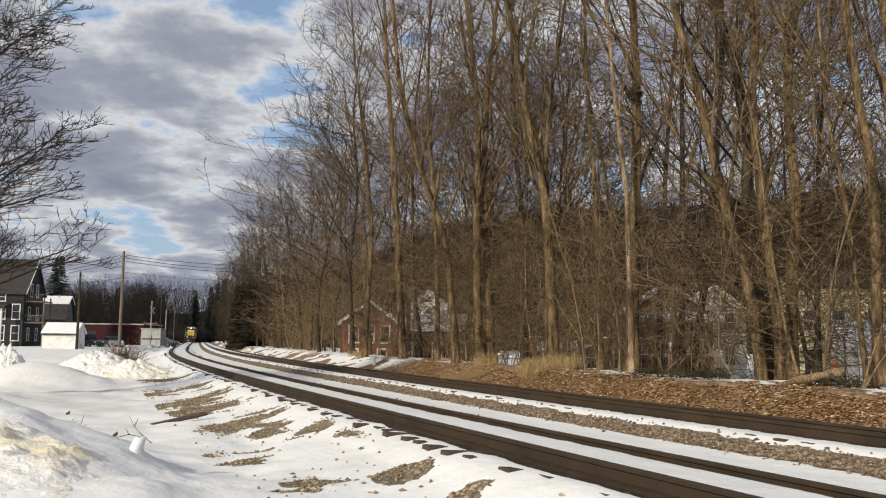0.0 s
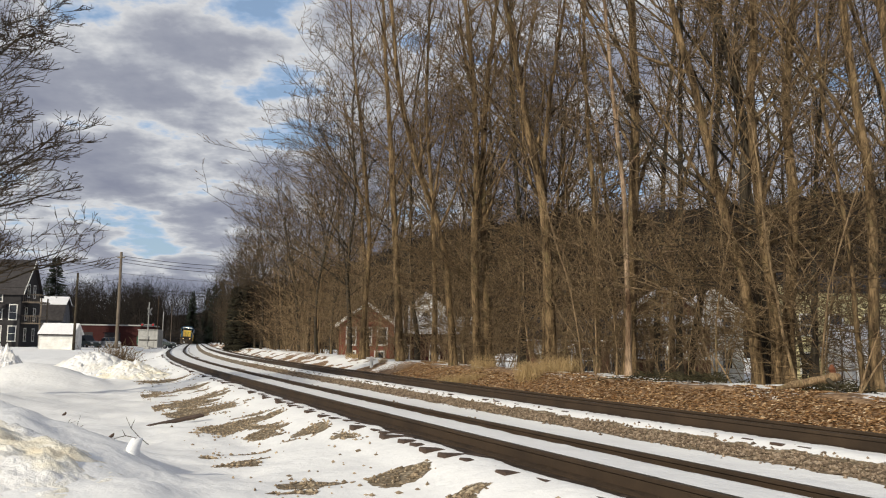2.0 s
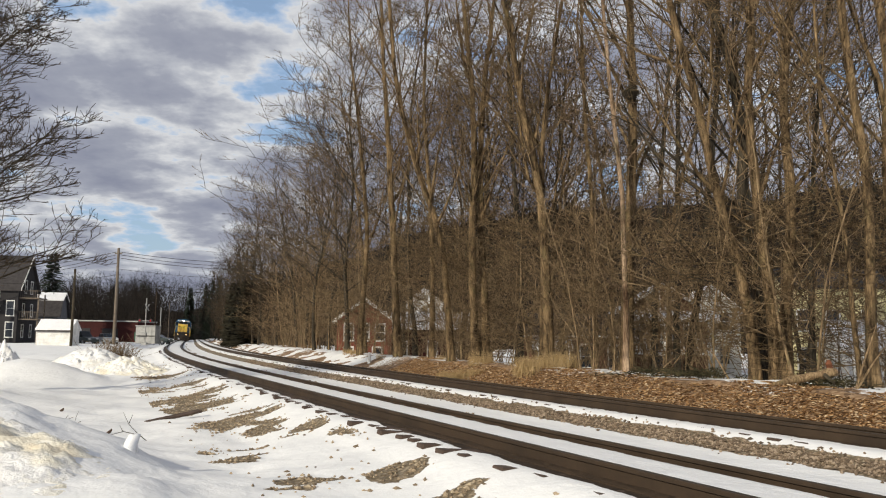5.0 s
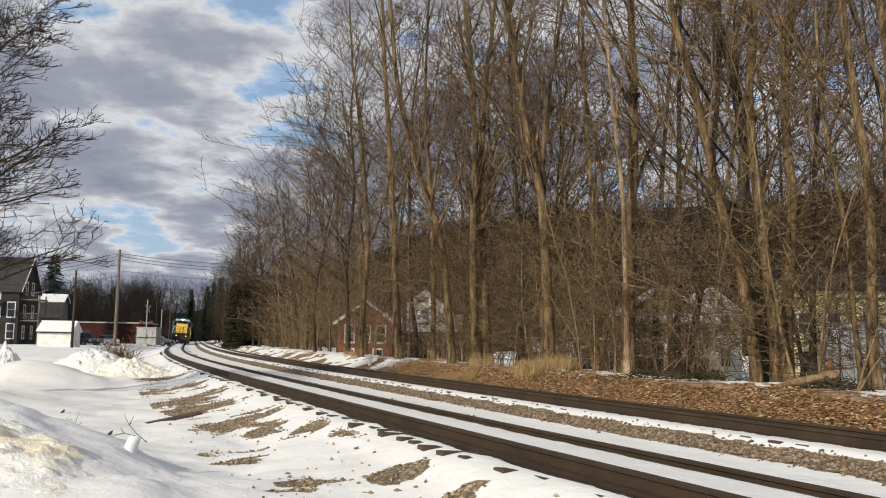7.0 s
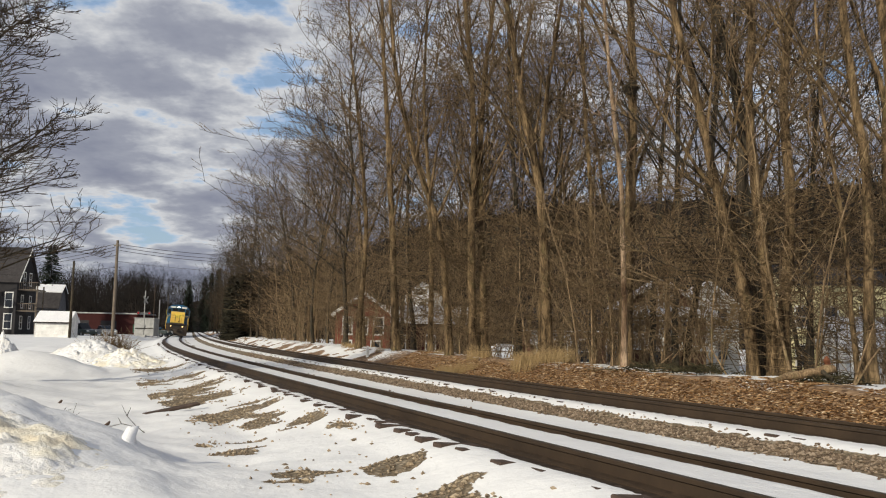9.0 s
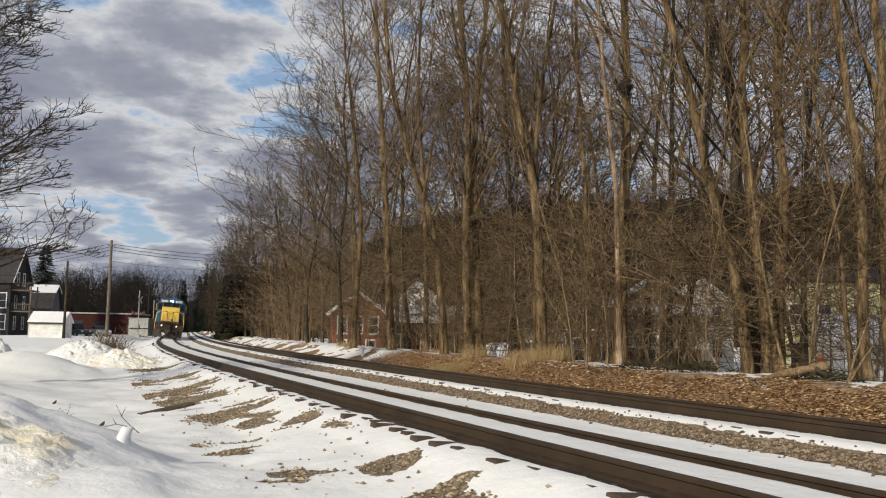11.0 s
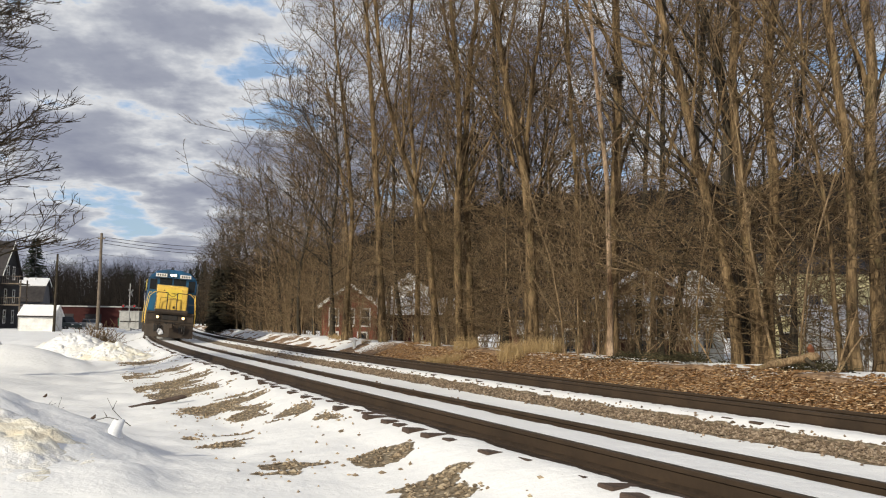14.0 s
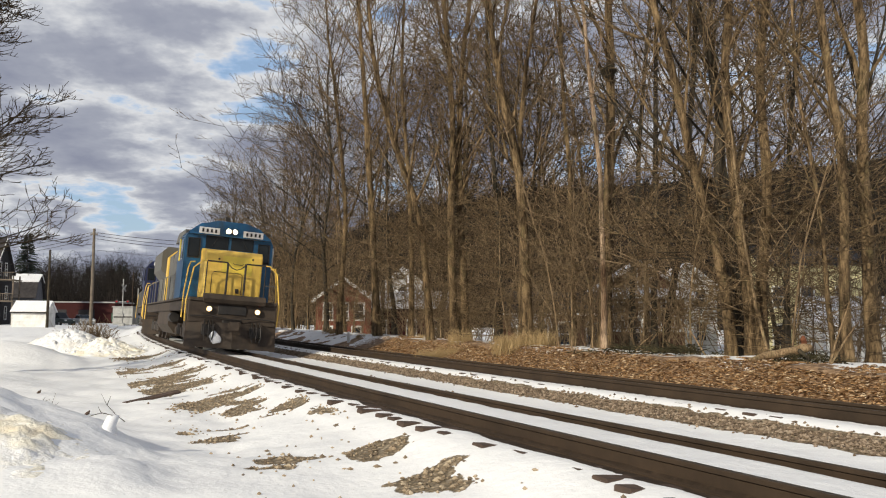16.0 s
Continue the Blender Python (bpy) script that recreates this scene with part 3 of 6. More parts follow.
def tree_row():
    for i, (y, r, mt, bends) in enumerate(ROW):
        what = "tall slim birch trunk with pale peeling bark" if mt is BARK_PALE else "tall bare winter tree with dark bark" if mt is BARK_DARK else "tall bare winter tree with grey-brown bark"
        foot = bends[0][0]
        z = ground_z(foot, y)[0]
        pts = [(x - foot, h - z) for x, h in bends]
        if bends[0][1] < 1.0:
            pts[0] = (0.0, 0.0)
        else:
            pts.insert(0, (0.0, 0.0))
        t = bent_tree(500 + i, pts, r, mt, what, (1, 16, 6, 4, 2) if r < 0.12 else FULL)
        t.matrix_basis = pose(foot, y, z)
    rng = random.Random(77)
    mid = [tree(100 + i, 19, 0.14, (1, 28, 6, 5, 1), BARK if i % 3 == 0 else BARK_DARK, "bare winter tree in a dense row", (rng.uniform(-0.08, 0.08), 0), low=0.20, wander=0.085, fan=(24, 60), least=0.0135, twig=TWIG if i % 2 == 0 else TWIG_DARK) for i in range(6)]
    far = [tree(130 + i, 17, 0.15, (1, 20, 5, 3), BARK if i % 2 else BARK_DARK, "bare winter tree along the far track", (rng.uniform(-0.05, 0.05), 0), low=0.10, wander=0.08, fan=(26, 62), least=0.020, twig=TWIG if i % 2 else TWIG_DARK) for i in range(4)]
    near_spots, far_spots = [], []
    y = 38.0
    while y < 190:
        for d in (rng.uniform(7.6, 10.5), rng.uniform(10.5, 18)):
            p = at_track(y, d)
            if y < 62 and -0.14 < p.x / p.y < -0.01 and rng.random() < 0.3:
                continue
            (near_spots if y < 72 else far_spots).append((y + rng.uniform(-1, 1), d))
        y += rng.uniform(2.0, 3.2) * (1 + y / 160)
    for _ in range(14):
        near_spots.append((rng.uniform(12, 50), rng.uniform(14, 30)))
    spread_copies(mid, near_spots, rng, 0.86, 1.10, 19.0)
    spread_copies(far, far_spots, rng, 0.86, 1.06, 17.0)
    # slim saplings and thicket of the undergrowth
    sap = [tree(200 + i, 7.5, 0.035, (1, 13, 4, 3), TWIG_PALE, "slim bare sapling in the undergrowth", (rng.uniform(-0.2, 0.2), 0), wander=0.08, group="saplings", low=0.1, wide=True, twig=TWIG_PALE) for i in range(5)]
    spread_copies(sap, [(15 + 80 * (i / 95) ** 1.3 + rng.uniform(-2, 2), rng.uniform(8.4, 17) if i % 3 else rng.uniform(8.2, 10)) for i in range(95)], rng, 0.5, 1.25)
    spots = []
    for i in range(85):
        p = at_track(15 + 68 * (i / 85) ** 1.25 + rng.uniform(-1, 1), rng.uniform(8.6, 16))
        if not 0.38 < p.x / p.y < 0.47 and not (-0.14 < p.x / p.y < -0.01 and i % 3):
            spots.append(Vector((p.x, p.y, ground_z(p.x, p.y)[0])))
    undergrowth(spots, "tangled thicket of thin brown shoots under the trees", 300, 9, 4.2)




def drey():
    """A ball of twigs and leaves in the fork of a tree."""
    rng = random.Random(61)
    bm = bmesh.new()
    bmesh.ops.create_icosphere(bm, subdivisions=3, radius=0.17)
    for v in bm.verts:
        v.co *= 1 + 0.35 * noise.noise(v.co * 7)
    for _ in range(150):
        a = Vector((rng.gauss(0, 1), rng.gauss(0, 1), rng.gauss(0, 0.8))).normalized()
        b = a.cross(Vector((rng.gauss(0, 1), rng.gauss(0, 1), rng.gauss(0, 1)))).normalized()
        add_tube(bm, [a * 0.14 - b * 0.14, a * 0.19, a * 0.2 + b * rng.uniform(0.1, 0.25)], 0.008, 3)
    ob = part("squirrel_nest", bm, BARK_DARK)
    ob.location = (5.72, 25.35, 8.6)
    tagged(ob, "dark ball of twigs lodged in a tree fork", "nest")


tree_row()
drey()
lane_tree = tree(51, 12, 0.2, (1, 34, 9, 7, 3), BARK_DARK, "bare tree with drooping twigs beside the snowy lane", (0.02, 0), rise=0.01, wander=0.09, low=0.2, twig=TWIG_DARK, wide=True)
lane_tree.matrix_basis = pose(ray_place(-195, 24), 24, -0.7)


# near-black because the shade among the far trunks is put into the colour
WOODS = bark("far_shaded_bark", (0.011, 0.009, 0.0075), (0.034, 0.027, 0.022), 2.0)


def far_woods():
    """The dense bare wood that closes the view beyond the crossing."""
    g = Grower(900)
    g.least = 0.034
    r = g.r
    spots = []
    for i in range(330):
        y = r.uniform(165, 320)
        spots.append((r.uniform(-0.48, -0.24) * y, y))
    for i in range(70):
        y = r.uniform(165, 320)
        spots.append((float(line_x(y)) - r.uniform(8, 26), y))
    for i in range(150):
        y = r.uniform(345, 400)
        spots.append((r.uniform(-0.36, -0.18) * y, y))
    for x, y in spots:
        if abs(x - float(line_x(y))) < 7 and y < 340:
            continue
        h = 0.066 * y * r.uniform(0.72, 1.04)
        g.limb(Vector((x, y, -0.6)), Vector((r.uniform(-0.05, 0.05), 0, 1)), h, 0.2, 1, (1, 1, 10, 3), 0.03, 0.06)
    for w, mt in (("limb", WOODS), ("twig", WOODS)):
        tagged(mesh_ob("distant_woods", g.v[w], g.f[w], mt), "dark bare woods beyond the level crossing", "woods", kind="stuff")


far_woods()

# ---- the train ----
def grimy(name, c, rough=0.55, dirt=(0.05, 0.04, 0.032), amount=0.5, metal=0.0):
    """Paint under streaks of road dirt that run down the sheet."""
    k = Mat(name, rough, metal, 0.4)
    a = k.ramp(k.noise(2.2, 6, 0.65, (1, 1, 0.25)), (0.38, 0.0), (0.75, amount))
    b = k.ramp(k.noise(9, 4, 0.6), (0.55, 0.0), (0.8, amount * 0.6))
    k.color(k.mix(b, k.mix(a, c, dirt), dirt))
    k.bump(k.noise(30, 3), 0.12, 0.01)
    return k.m


YELLOW = grimy("yellow_paint", (0.82, 0.54, 0.10), 0.42, (0.30, 0.19, 0.05), 0.35)
YELLOW_NEW = grimy("touched_up_yellow_paint", (0.82, 0.60, 0.08), 0.4, (0.4, 0.3, 0.08), 0.2)
BLUE = grimy("blue_paint", (0.012, 0.105, 0.24), 0.4, (0.03, 0.035, 0.04), 0.75)
NAVY = grimy("dark_blue_paint", (0.012, 0.020, 0.075), 0.45, (0.03, 0.03, 0.035), 0.5)
GREY = grimy("weathered_grey_paint", (0.12, 0.118, 0.105), 0.6, (0.06, 0.05, 0.038), 0.8)
GRIME = grimy("brown_grime_on_steel", (0.036, 0.027, 0.020), 0.75, (0.085, 0.058, 0.038), 0.8)
BLACK = grimy("black_steel", (0.018, 0.017, 0.016), 0.6, (0.06, 0.045, 0.035), 0.5)
WHITE = plain("white_board", (0.78, 0.78, 0.76), 0.5, 0, 0.06, 4)
DARK_GLASS = Mat("cab_glass", 0.12, 0, 0.25).color((0.015, 0.018, 0.02)).m
LAMP = Mat("lit_headlight", 0.3).color((1, 0.9, 0.7)).glow((1.0, 0.66, 0.32), 24).m
DITCH = Mat("lit_ditch_light", 0.3).color((1, 0.8, 0.5)).glow((1.0, 0.60, 0.22), 2.6).m
RED_LENS = Mat("red_lens", 0.25).color((0.35, 0.01, 0.02)).m
PACKED = plain("packed_snow", (0.82, 0.83, 0.85), 0.8, 0, 0.06, 5, 0.4)


def disc_bm(r, depth, sides=20):
    bm = bmesh.new()
    bmesh.ops.create_cone(bm, cap_ends=True, segments=sides, radius1=r, radius2=r, depth=depth)
    bmesh.ops.transform(bm, matrix=Matrix.Rotation(radians(90), 4, "X"), verts=bm.verts)
    return bm


def lamp(root, x, y, z, r, glass=None):
    housing = part("lamp_housing", disc_bm(r * 1.35, 0.10, 18), BLACK, root)
    housing.location = (x, y, z)
    lens = part("headlight_lens", disc_bm(r, 0.03, 18), glass or LAMP, housing, "glowing warm headlight")
    lens.location = (0, -0.056, 0)


def wheelset(parent, y):
    """One axle with two wheels, turning about its own x axis."""
    bm = tube([(-0.80, 0, 0), (0.80, 0, 0)], 0.085, 10)
    ax = part("wheelset", bm, BLACK, parent)
    ax.location = (0, y, 0.0)
    for s in (-1, 1):
        b = bmesh.new()
        prof = [(0.0, 0.10), (0.05, 0.12), (0.045, 0.40), (0.07, 0.44), (0.07, 0.508), (-0.055, 0.515), (-0.07, 0.540), (-0.09, 0.535), (-0.09, 0.44), (-0.02, 0.40), (-0.03, 0.12)]
        seg, rings = 24, []
        for k in range(seg):
            a = k * math.tau / seg
            rings.append([b.verts.new((s * (0.745 + u), math.cos(a) * r, math.sin(a) * r)) for u, r in prof])
        for k in range(seg):
            for j in range(len(prof)):
                p, q = rings[k], rings[(k + 1) % seg]
                b.faces.new((p[j], p[(j + 1) % len(prof)], q[(j + 1) % len(prof)], q[j]))
        part("wheel", b, GRIME, ax)
    return ax


def truck(root, y):
    """A three-axle truck."""
    t = new("truck")
    t.parent = root
    t.location = (0, y, 0.52)
    frame_bm = bmesh.new()
    for s in (-1, 1):
        add_prism(frame_bm, [(-2.5, 0.05), (-2.35, 0.30), (2.35, 0.30), (2.5, 0.05), (2.3, -0.08), (1.5, 0.02), (0.6, -0.16), (-0.6, -0.16), (-1.5, 0.02), (-2.3, -0.08)], "x", s * 0.98, s * 1.12)
    add_box(frame_bm, -0.95, 0.95, -0.8, -0.55, 0.1, 0.35)
    add_box(frame_bm, -0.95, 0.95, 0.55, 0.8, 0.1, 0.35)
    f = part("truck_frame", frame_bm, GRIME, t, "dirty cast steel truck frame")
    for s in (-1, 1):
        for yy in (-2.0, 0, 2.0):
            part("journal_box", box(s * 1.14 - 0.09, s * 1.14 + 0.09, yy - 0.2, yy + 0.2, -0.16, 0.18, 0.04), GRIME, t)
        for yy in (-1.0, 1.0):
            part("spring", tube([(s * 1.16, yy, -0.1), (s * 1.16, yy, 0.26)], 0.12, 10), BLACK, t)
    return [wheelset(t, yy) for yy in (-2.0, 0, 2.0)]


def hand_rail(root, pts, mat, r=0.022):
    return part("handrail", tube(pts, r, 6), mat, root)


def locomotive(hood_mat, label, cab_mat, nose_mat, rail_mat, lit=True):
    root = tagged(new("locomotive"), label, "locomotive")
    # underframe, tank and trucks
    part("underframe", box(-1.42, 1.42, 0.75, 20.9, 1.30, 1.68, 0.03), GRIME, root, "grimy brown frame sill")
    part("walkway", box(-1.52, 1.52, 2.4, 20.4, 1.68, 1.74), GRIME, root)
    part("fuel_tank", prism([(-1.35, 1.28), (-1.4, 0.75), (-1.1, 0.38), (1.1, 0.38), (1.4, 0.75), (1.35, 1.28)], "y", 7.9, 13.4), GRIME, root, "grimy fuel tank under the frame")
    for s in (-1, 1):
        part("air_reservoir", tube([(s * 1.25, 6.9, 1.05), (s * 1.25, 7.85, 1.05)], 0.2, 12), BLACK, root)
    wheels = truck(root, 4.3) + truck(root, 16.9)
    # front end
    part("pilot_plate", box(-1.46, 1.46, 0.42, 0.60, 0.92, 1.62, 0.02), GRIME, root, "brown dirt-caked pilot plate")
    plow = bmesh.new()
    cols = 10
    grid = []
    for i in range(cols + 1):
        x = -1.5 + 3.0 * i / cols
        yb = 0.02 + 0.30 * abs(x) / 1.5
        grid.append([plow.verts.new((x, yb + dy, z)) for dy, z in ((0.0, 0.10), (0.05, 0.30), (0.14, 0.60), (0.20, 0.95))] + [plow.verts.new((x, yb + 0.30, 0.95)), plow.verts.new((x, yb + 0.20, 0.10))])
    for a, b in zip(grid[:-1], grid[1:]):
        for j in range(6):
            plow.faces.new((a[j], b[j], b[(j + 1) % 6], a[(j + 1) % 6]))
    plow.faces.new(grid[0])
    plow.faces.new(list(reversed(grid[-1])))
    pl = part("snow_plow", plow, GRIME, root, "dirty snow plow blade")
    for x in (-0.78, 0.78):
        part("plow_opening", box(x - 0.22, x + 0.22, 0.20, 0.24, 0.50, 0.86, 0.02), BLACK, pl)
        for dx in (-0.12, 0.0, 0.12):
            part("air_hose", tube([(x + dx, 0.35, 1.0), (x + dx * 1.2, 0.10, 0.86), (x + dx * 1.3, 0.06, 0.55), (x + dx, 0.08, 0.36)], 0.025, 6), BLACK, pl)
    sn = bmesh.new()
    bmesh.ops.create_icosphere(sn, subdivisions=3, radius=0.19)
    for v in sn.verts:
        v.co = Vector((v.co.x * 0.95, v.co.y * 0.35, v.co.z * 1.05)) * (1 + 0.7 * noise.noise(v.co * 5))
    sp = part("snow_clump", sn, PACKED, pl, "white snow packed on the plow", True)
    sp.location = (-0.55, 0.12, 0.46)
    # coupler
    cp = part("coupler", box(-0.09, 0.09, -0.12, 0.6, 0.78, 0.95, 0.03), GRIME, root)
    part("knuckle", prism([(-0.17, -0.30), (0.13, -0.34), (0.18, -0.12), (0.12, -0.04), (-0.17, -0.06)], "z", 0.72, 1.0), GRIME, cp)
    part("coupler_pocket", box(-0.32, 0.32, 0.36, 0.44, 0.70, 1.06, 0.03), BLACK, root)
    # deck and anticlimber
    part("front_deck", box(-1.46, 1.46, 0.36, 2.6, 1.62, 1.74, 0.02), GRIME, root)
    part("anticlimber", prism([(0.14, 1.72), (0.16, 1.86), (0.46, 1.90), (0.46, 1.62), (0.24, 1.60)], "x", -1.02, 1.02), GRIME, root, "brown anticlimber beam")
    part("uncoupling_lever", tube([(-1.4, 0.36, 1.12), (-0.7, 0.30, 1.16), (-0.2, 0.28, 1.08), (0.2, 0.28, 1.08), (0.7, 0.30, 1.16), (1.4, 0.36, 1.12)], 0.018, 5), BLACK, root)
    part("buffer_shadow_box", box(-0.50, 0.45, 0.38, 0.43, 1.22, 1.55, 0.02), BLACK, root)
    for x in (-0.80, 0.80):
        lamp(root, x, 0.36, 1.38, 0.085, DITCH if lit else DARK_GLASS)
    rl = part("marker_lens", disc_bm(0.055, 0.05, 12), RED_LENS, root, "red marker light")
    rl.location = (0.86, 0.34, 1.64)
    # steps at both corners
    for s in (-1, 1):
        st = bmesh.new()
        for i in range(4):
            add_box(st, s * 1.18 - 0.30, s * 1.18 + 0.30, 0.62 + i * 0.06, 0.90 + i * 0.06, 0.42 + i * 0.33, 0.46 + i * 0.33)
        add_box(st, s * 1.46 - 0.02, s * 1.46 + 0.02, 0.60, 1.30, 0.38, 1.62)
        part("steps", st, GRIME, root, "grimy corner steps")
        hand_rail(root, [(s * 1.53, 0.55, 0.92), (s * 1.55, 0.50, 1.6), (s * 1.40, 0.50, 2.72), (s * 1.12, 0.48, 2.98), (s * 0.98, 0.48, 2.98)], rail_mat, 0.024)
        hand_rail(root, [(s * 1.57, 1.30, 1.05), (s * 1.57, 1.25, 1.9), (s * 1.50, 1.22, 2.75), (s * 1.44, 1.15, 2.95), (s * 1.30, 1.15, 2.95)], rail_mat, 0.024)
    for x in (-0.98, -0.30, 0.30, 0.98):
        hand_rail(root, [(x, 0.48, 1.70), (x, 0.48, 2.98)], BLACK, 0.035 if abs(x) < 0.5 else 0.022)
    for s in (-1, 1):
        hand_rail(root, [(s * 0.30, 0.48, 2.98), (s * 0.98, 0.48, 2.98)], BLACK, 0.026)
    hand_rail(root, [(-0.30, 0.48, 2.94), (-0.15, 0.46, 2.80), (0, 0.46, 2.75), (0.15, 0.46, 2.80), (0.30, 0.48, 2.94)], BLACK, 0.018)
    part("side_rail", box(0.98, 1.42, 0.49, 0.52, 2.29, 2.32), GREY, root)
    # nose
    nb = bmesh.new()
    add_prism(nb, [(1.10, 1.74), (1.10, 3.30), (1.22, 3.44), (2.62, 3.56), (2.62, 1.74)], "x", -0.97, 0.97)
    bmesh.ops.bevel(nb, geom=[e for e in nb.edges], offset=0.05, segments=2, affect="EDGES", profile=0.5)
    nose = part("nose", nb, nose_mat, root, "faded short hood nose")
    part("nose_patch", box(-0.40, 0.62, 1.085, 1.098, 2.62, 3.24, 0.004), YELLOW_NEW if lit else nose_mat, nose, "brighter touched-up panel")
    door = part("nose_door", box(-0.72, 0.30, 1.078, 1.097, 1.80, 2.66, 0.01), nose_mat, nose)
    part("door_outline", tube([(-0.72, 1.08, 1.82), (-0.72, 1.08, 2.60), (-0.66, 1.08, 2.67), (0.24, 1.08, 2.67), (0.30, 1.08, 2.60), (0.30, 1.08, 1.82)], 0.012, 4), GRIME, nose)
    part("door_latch", box(0.10, 0.22, 1.05, 1.08, 1.98, 2.14, 0.01), GRIME, nose)
    part("grab_iron", tube([(-0.04, 1.09, 3.02), (-0.02, 1.02, 2.97), (0.28, 1.02, 2.97), (0.30, 1.09, 3.02)], 0.014, 5), GRIME, nose)
    for x, z in ((-0.52, 3.12), (-0.55, 1.95), (0.62, 3.2)):
        part("paint_chip", box(x - 0.035, x + 0.035, 1.083, 1.099, z - 0.03, z + 0.03, 0.008), GRIME, nose)
    # cab
    roofline = [(-1.56, 1.74), (-1.56, 3.92), (-1.46, 4.10), (-1.05, 4.44), (-0.5, 4.56), (0.5, 4.56), (1.05, 4.44), (1.46, 4.10), (1.56, 3.92), (1.56, 1.74)]
    cab_bm = prism(roofline, "y", 2.60, 4.75)
    cab = part("cab", cab_bm, cab_mat, root, "blue cab with dirty windows")
    brow = [(-1.46, 4.06), (-1.02, 4.42), (-0.5, 4.585), (0.5, 4.585), (1.02, 4.42), (1.46, 4.06), (1.40, 4.04), (-1.40, 4.04)]
    part("cab_brow", prism(brow, "y", 2.42, 2.66), cab_mat, cab)
    part("roof_sheet", prism([(-1.48, 4.11), (-1.06, 4.455), (-0.5, 4.58), (0.5, 4.58), (1.06, 4.455), (1.48, 4.11), (1.40, 4.10), (-1.40, 4.10)], "y", 2.68, 4.82), cab_mat, cab)
    for s in (-1, 1):
        w = part("windshield", box(s * 0.45 - 0.40, s * 0.45 + 0.40, 2.575, 2.598, 3.58, 4.05, 0.008), DARK_GLASS, cab, "dark windshield pane")
        part("wiper", tube([(s * 0.45, 2.57, 3.96), (s * 0.62, 2.555, 3.68)], 0.01, 4), BLACK, w)
        fw = part("door_window", box(s * 1.24 - 0.19, s * 1.24 + 0.19, 2.575, 2.598, 3.22, 3.88, 0.02), DARK_GLASS, cab)
        fr = bmesh.new()
        for (a, b, c, d) in ((-0.22, 0.22, 3.88, 3.91), (-0.22, 0.22, 3.19, 3.22), (-0.22, -0.19, 3.19, 3.91), (0.19, 0.22, 3.19, 3.91)):
            add_box(fr, s * 1.24 + a, s * 1.24 + b, 2.565, 2.599, c, d)
        part("window_frame", fr, BLACK, fw)
        part("front_door", box(s * 1.22 - 0.28, s * 1.22 + 0.28, 2.585, 2.599, 1.80, 3.10, 0.01), cab_mat, cab)
        for y0 in (2.95, 3.8):
            part("side_window", box(s * 1.565 - 0.012, s * 1.565 + 0.012, y0, y0 + 0.75, 3.15, 3.85, 0.01), DARK_GLASS, cab)
        part("wind_deflector", box(s * 1.66 - 0.02, s * 1.66 + 0.02, 2.95, 3.20, 3.05, 3.85, 0.01), WHITE if s > 0 else YELLOW_NEW if lit else cab_mat, cab, "sun-bleached wind deflector")
        part("mirror_arm", tube([(s * 1.56, 2.95, 3.9), (s * 1.70, 2.9, 3.86)], 0.012, 4), BLACK, cab)
        nb_ = part("number_board", box(s * 0.78 - 0.36, s * 0.78 + 0.36, 2.385, 2.415, -0.115, 0.115, 0.01), WHITE, cab, "white number board with dark bars")
        nb_.location = (0, 0, 4.19)
        nb_.rotation_euler = (0, 0, 0)
        for i in range(4):
            bx = s * 0.78 - 0.225 + i * 0.15
            bar = bmesh.new()
            add_box(bar, bx - 0.035, bx + 0.035, 2.372, 2.386, -0.06, 0.06)
            part("marking", bar, BLACK, nb_)
        lamp(cab, s * 0.115, 2.40, 4.23, 0.078, LAMP if lit else DARK_GLASS)
        part("blue_brow_edge", tube([(s * 0.36, 2.40, 4.02), (s * 1.2, 2.40, 4.02)], 0.014, 4), BLACK, cab)
    part("horn", tube([(-0.1, 3.3, 4.74), (-0.1, 2.9, 4.72)], [0.03, 0.09], 10), BLACK, root)
    part("antenna", box(-0.25, 0.05, 3.7, 3.9, 4.58, 4.68, 0.02), BLACK, root)
    # long hood with its doors
    hood = part("hood", prism([(-0.98, 1.74), (-0.98, 3.95), (-0.72, 4.22), (0.72, 4.22), (0.98, 3.95), (0.98, 1.74)], "y", 4.75, 15.6), hood_mat, root, "long hood with rows of dirty doors")
    cabinet = part("equipment_cabinet", prism([(-1.5, 1.74), (-1.5, 3.2), (-0.98, 3.9), (-0.98, 1.74)], "y", 4.78, 7.4), hood_mat, root)
    part("blower_hump", prism([(5.5, 4.2), (5.9, 4.52), (8.6, 4.55), (9.6, 4.2)], "x", -1.25, 0.95), GREY, root, "grey roof blower housing")
    one = None
    for s in (-1, 1):
        for i in range(11):
            y = 7.6 + i * 0.72
            d = part("hood_door", box(-0.014, 0.014, 0.02, 0.68, 1.95, 3.75, 0.008), hood_mat, hood) if one is None else share("hood_door", one, hood, Matrix())
            one = one or d
            d.matrix_basis = pose(s * 0.99, y, 0)
    part("radiator", prism([(-1.30, 3.4), (-1.30, 4.30), (-1.05, 4.55), (1.05, 4.55), (1.30, 4.30), (1.30, 3.4), (0.98, 3.0), (-0.98, 3.0)], "y", 15.6, 20.2), hood_mat, root, "flared radiator housing at the rear")
    part("rear_hood", box(-0.98, 0.98, 15.6, 20.2, 1.74, 3.05, 0.02), hood_mat, root)
    band = bmesh.new()
    add_prism(band, [(-1.06, 1.76), (-1.06, 3.98), (-0.74, 4.29), (0.74, 4.29), (1.06, 3.98), (1.06, 1.76)], "y", 14.5, 15.4)
    part("yellow_stripe", band, YELLOW, root, "yellow stripe round the hood")
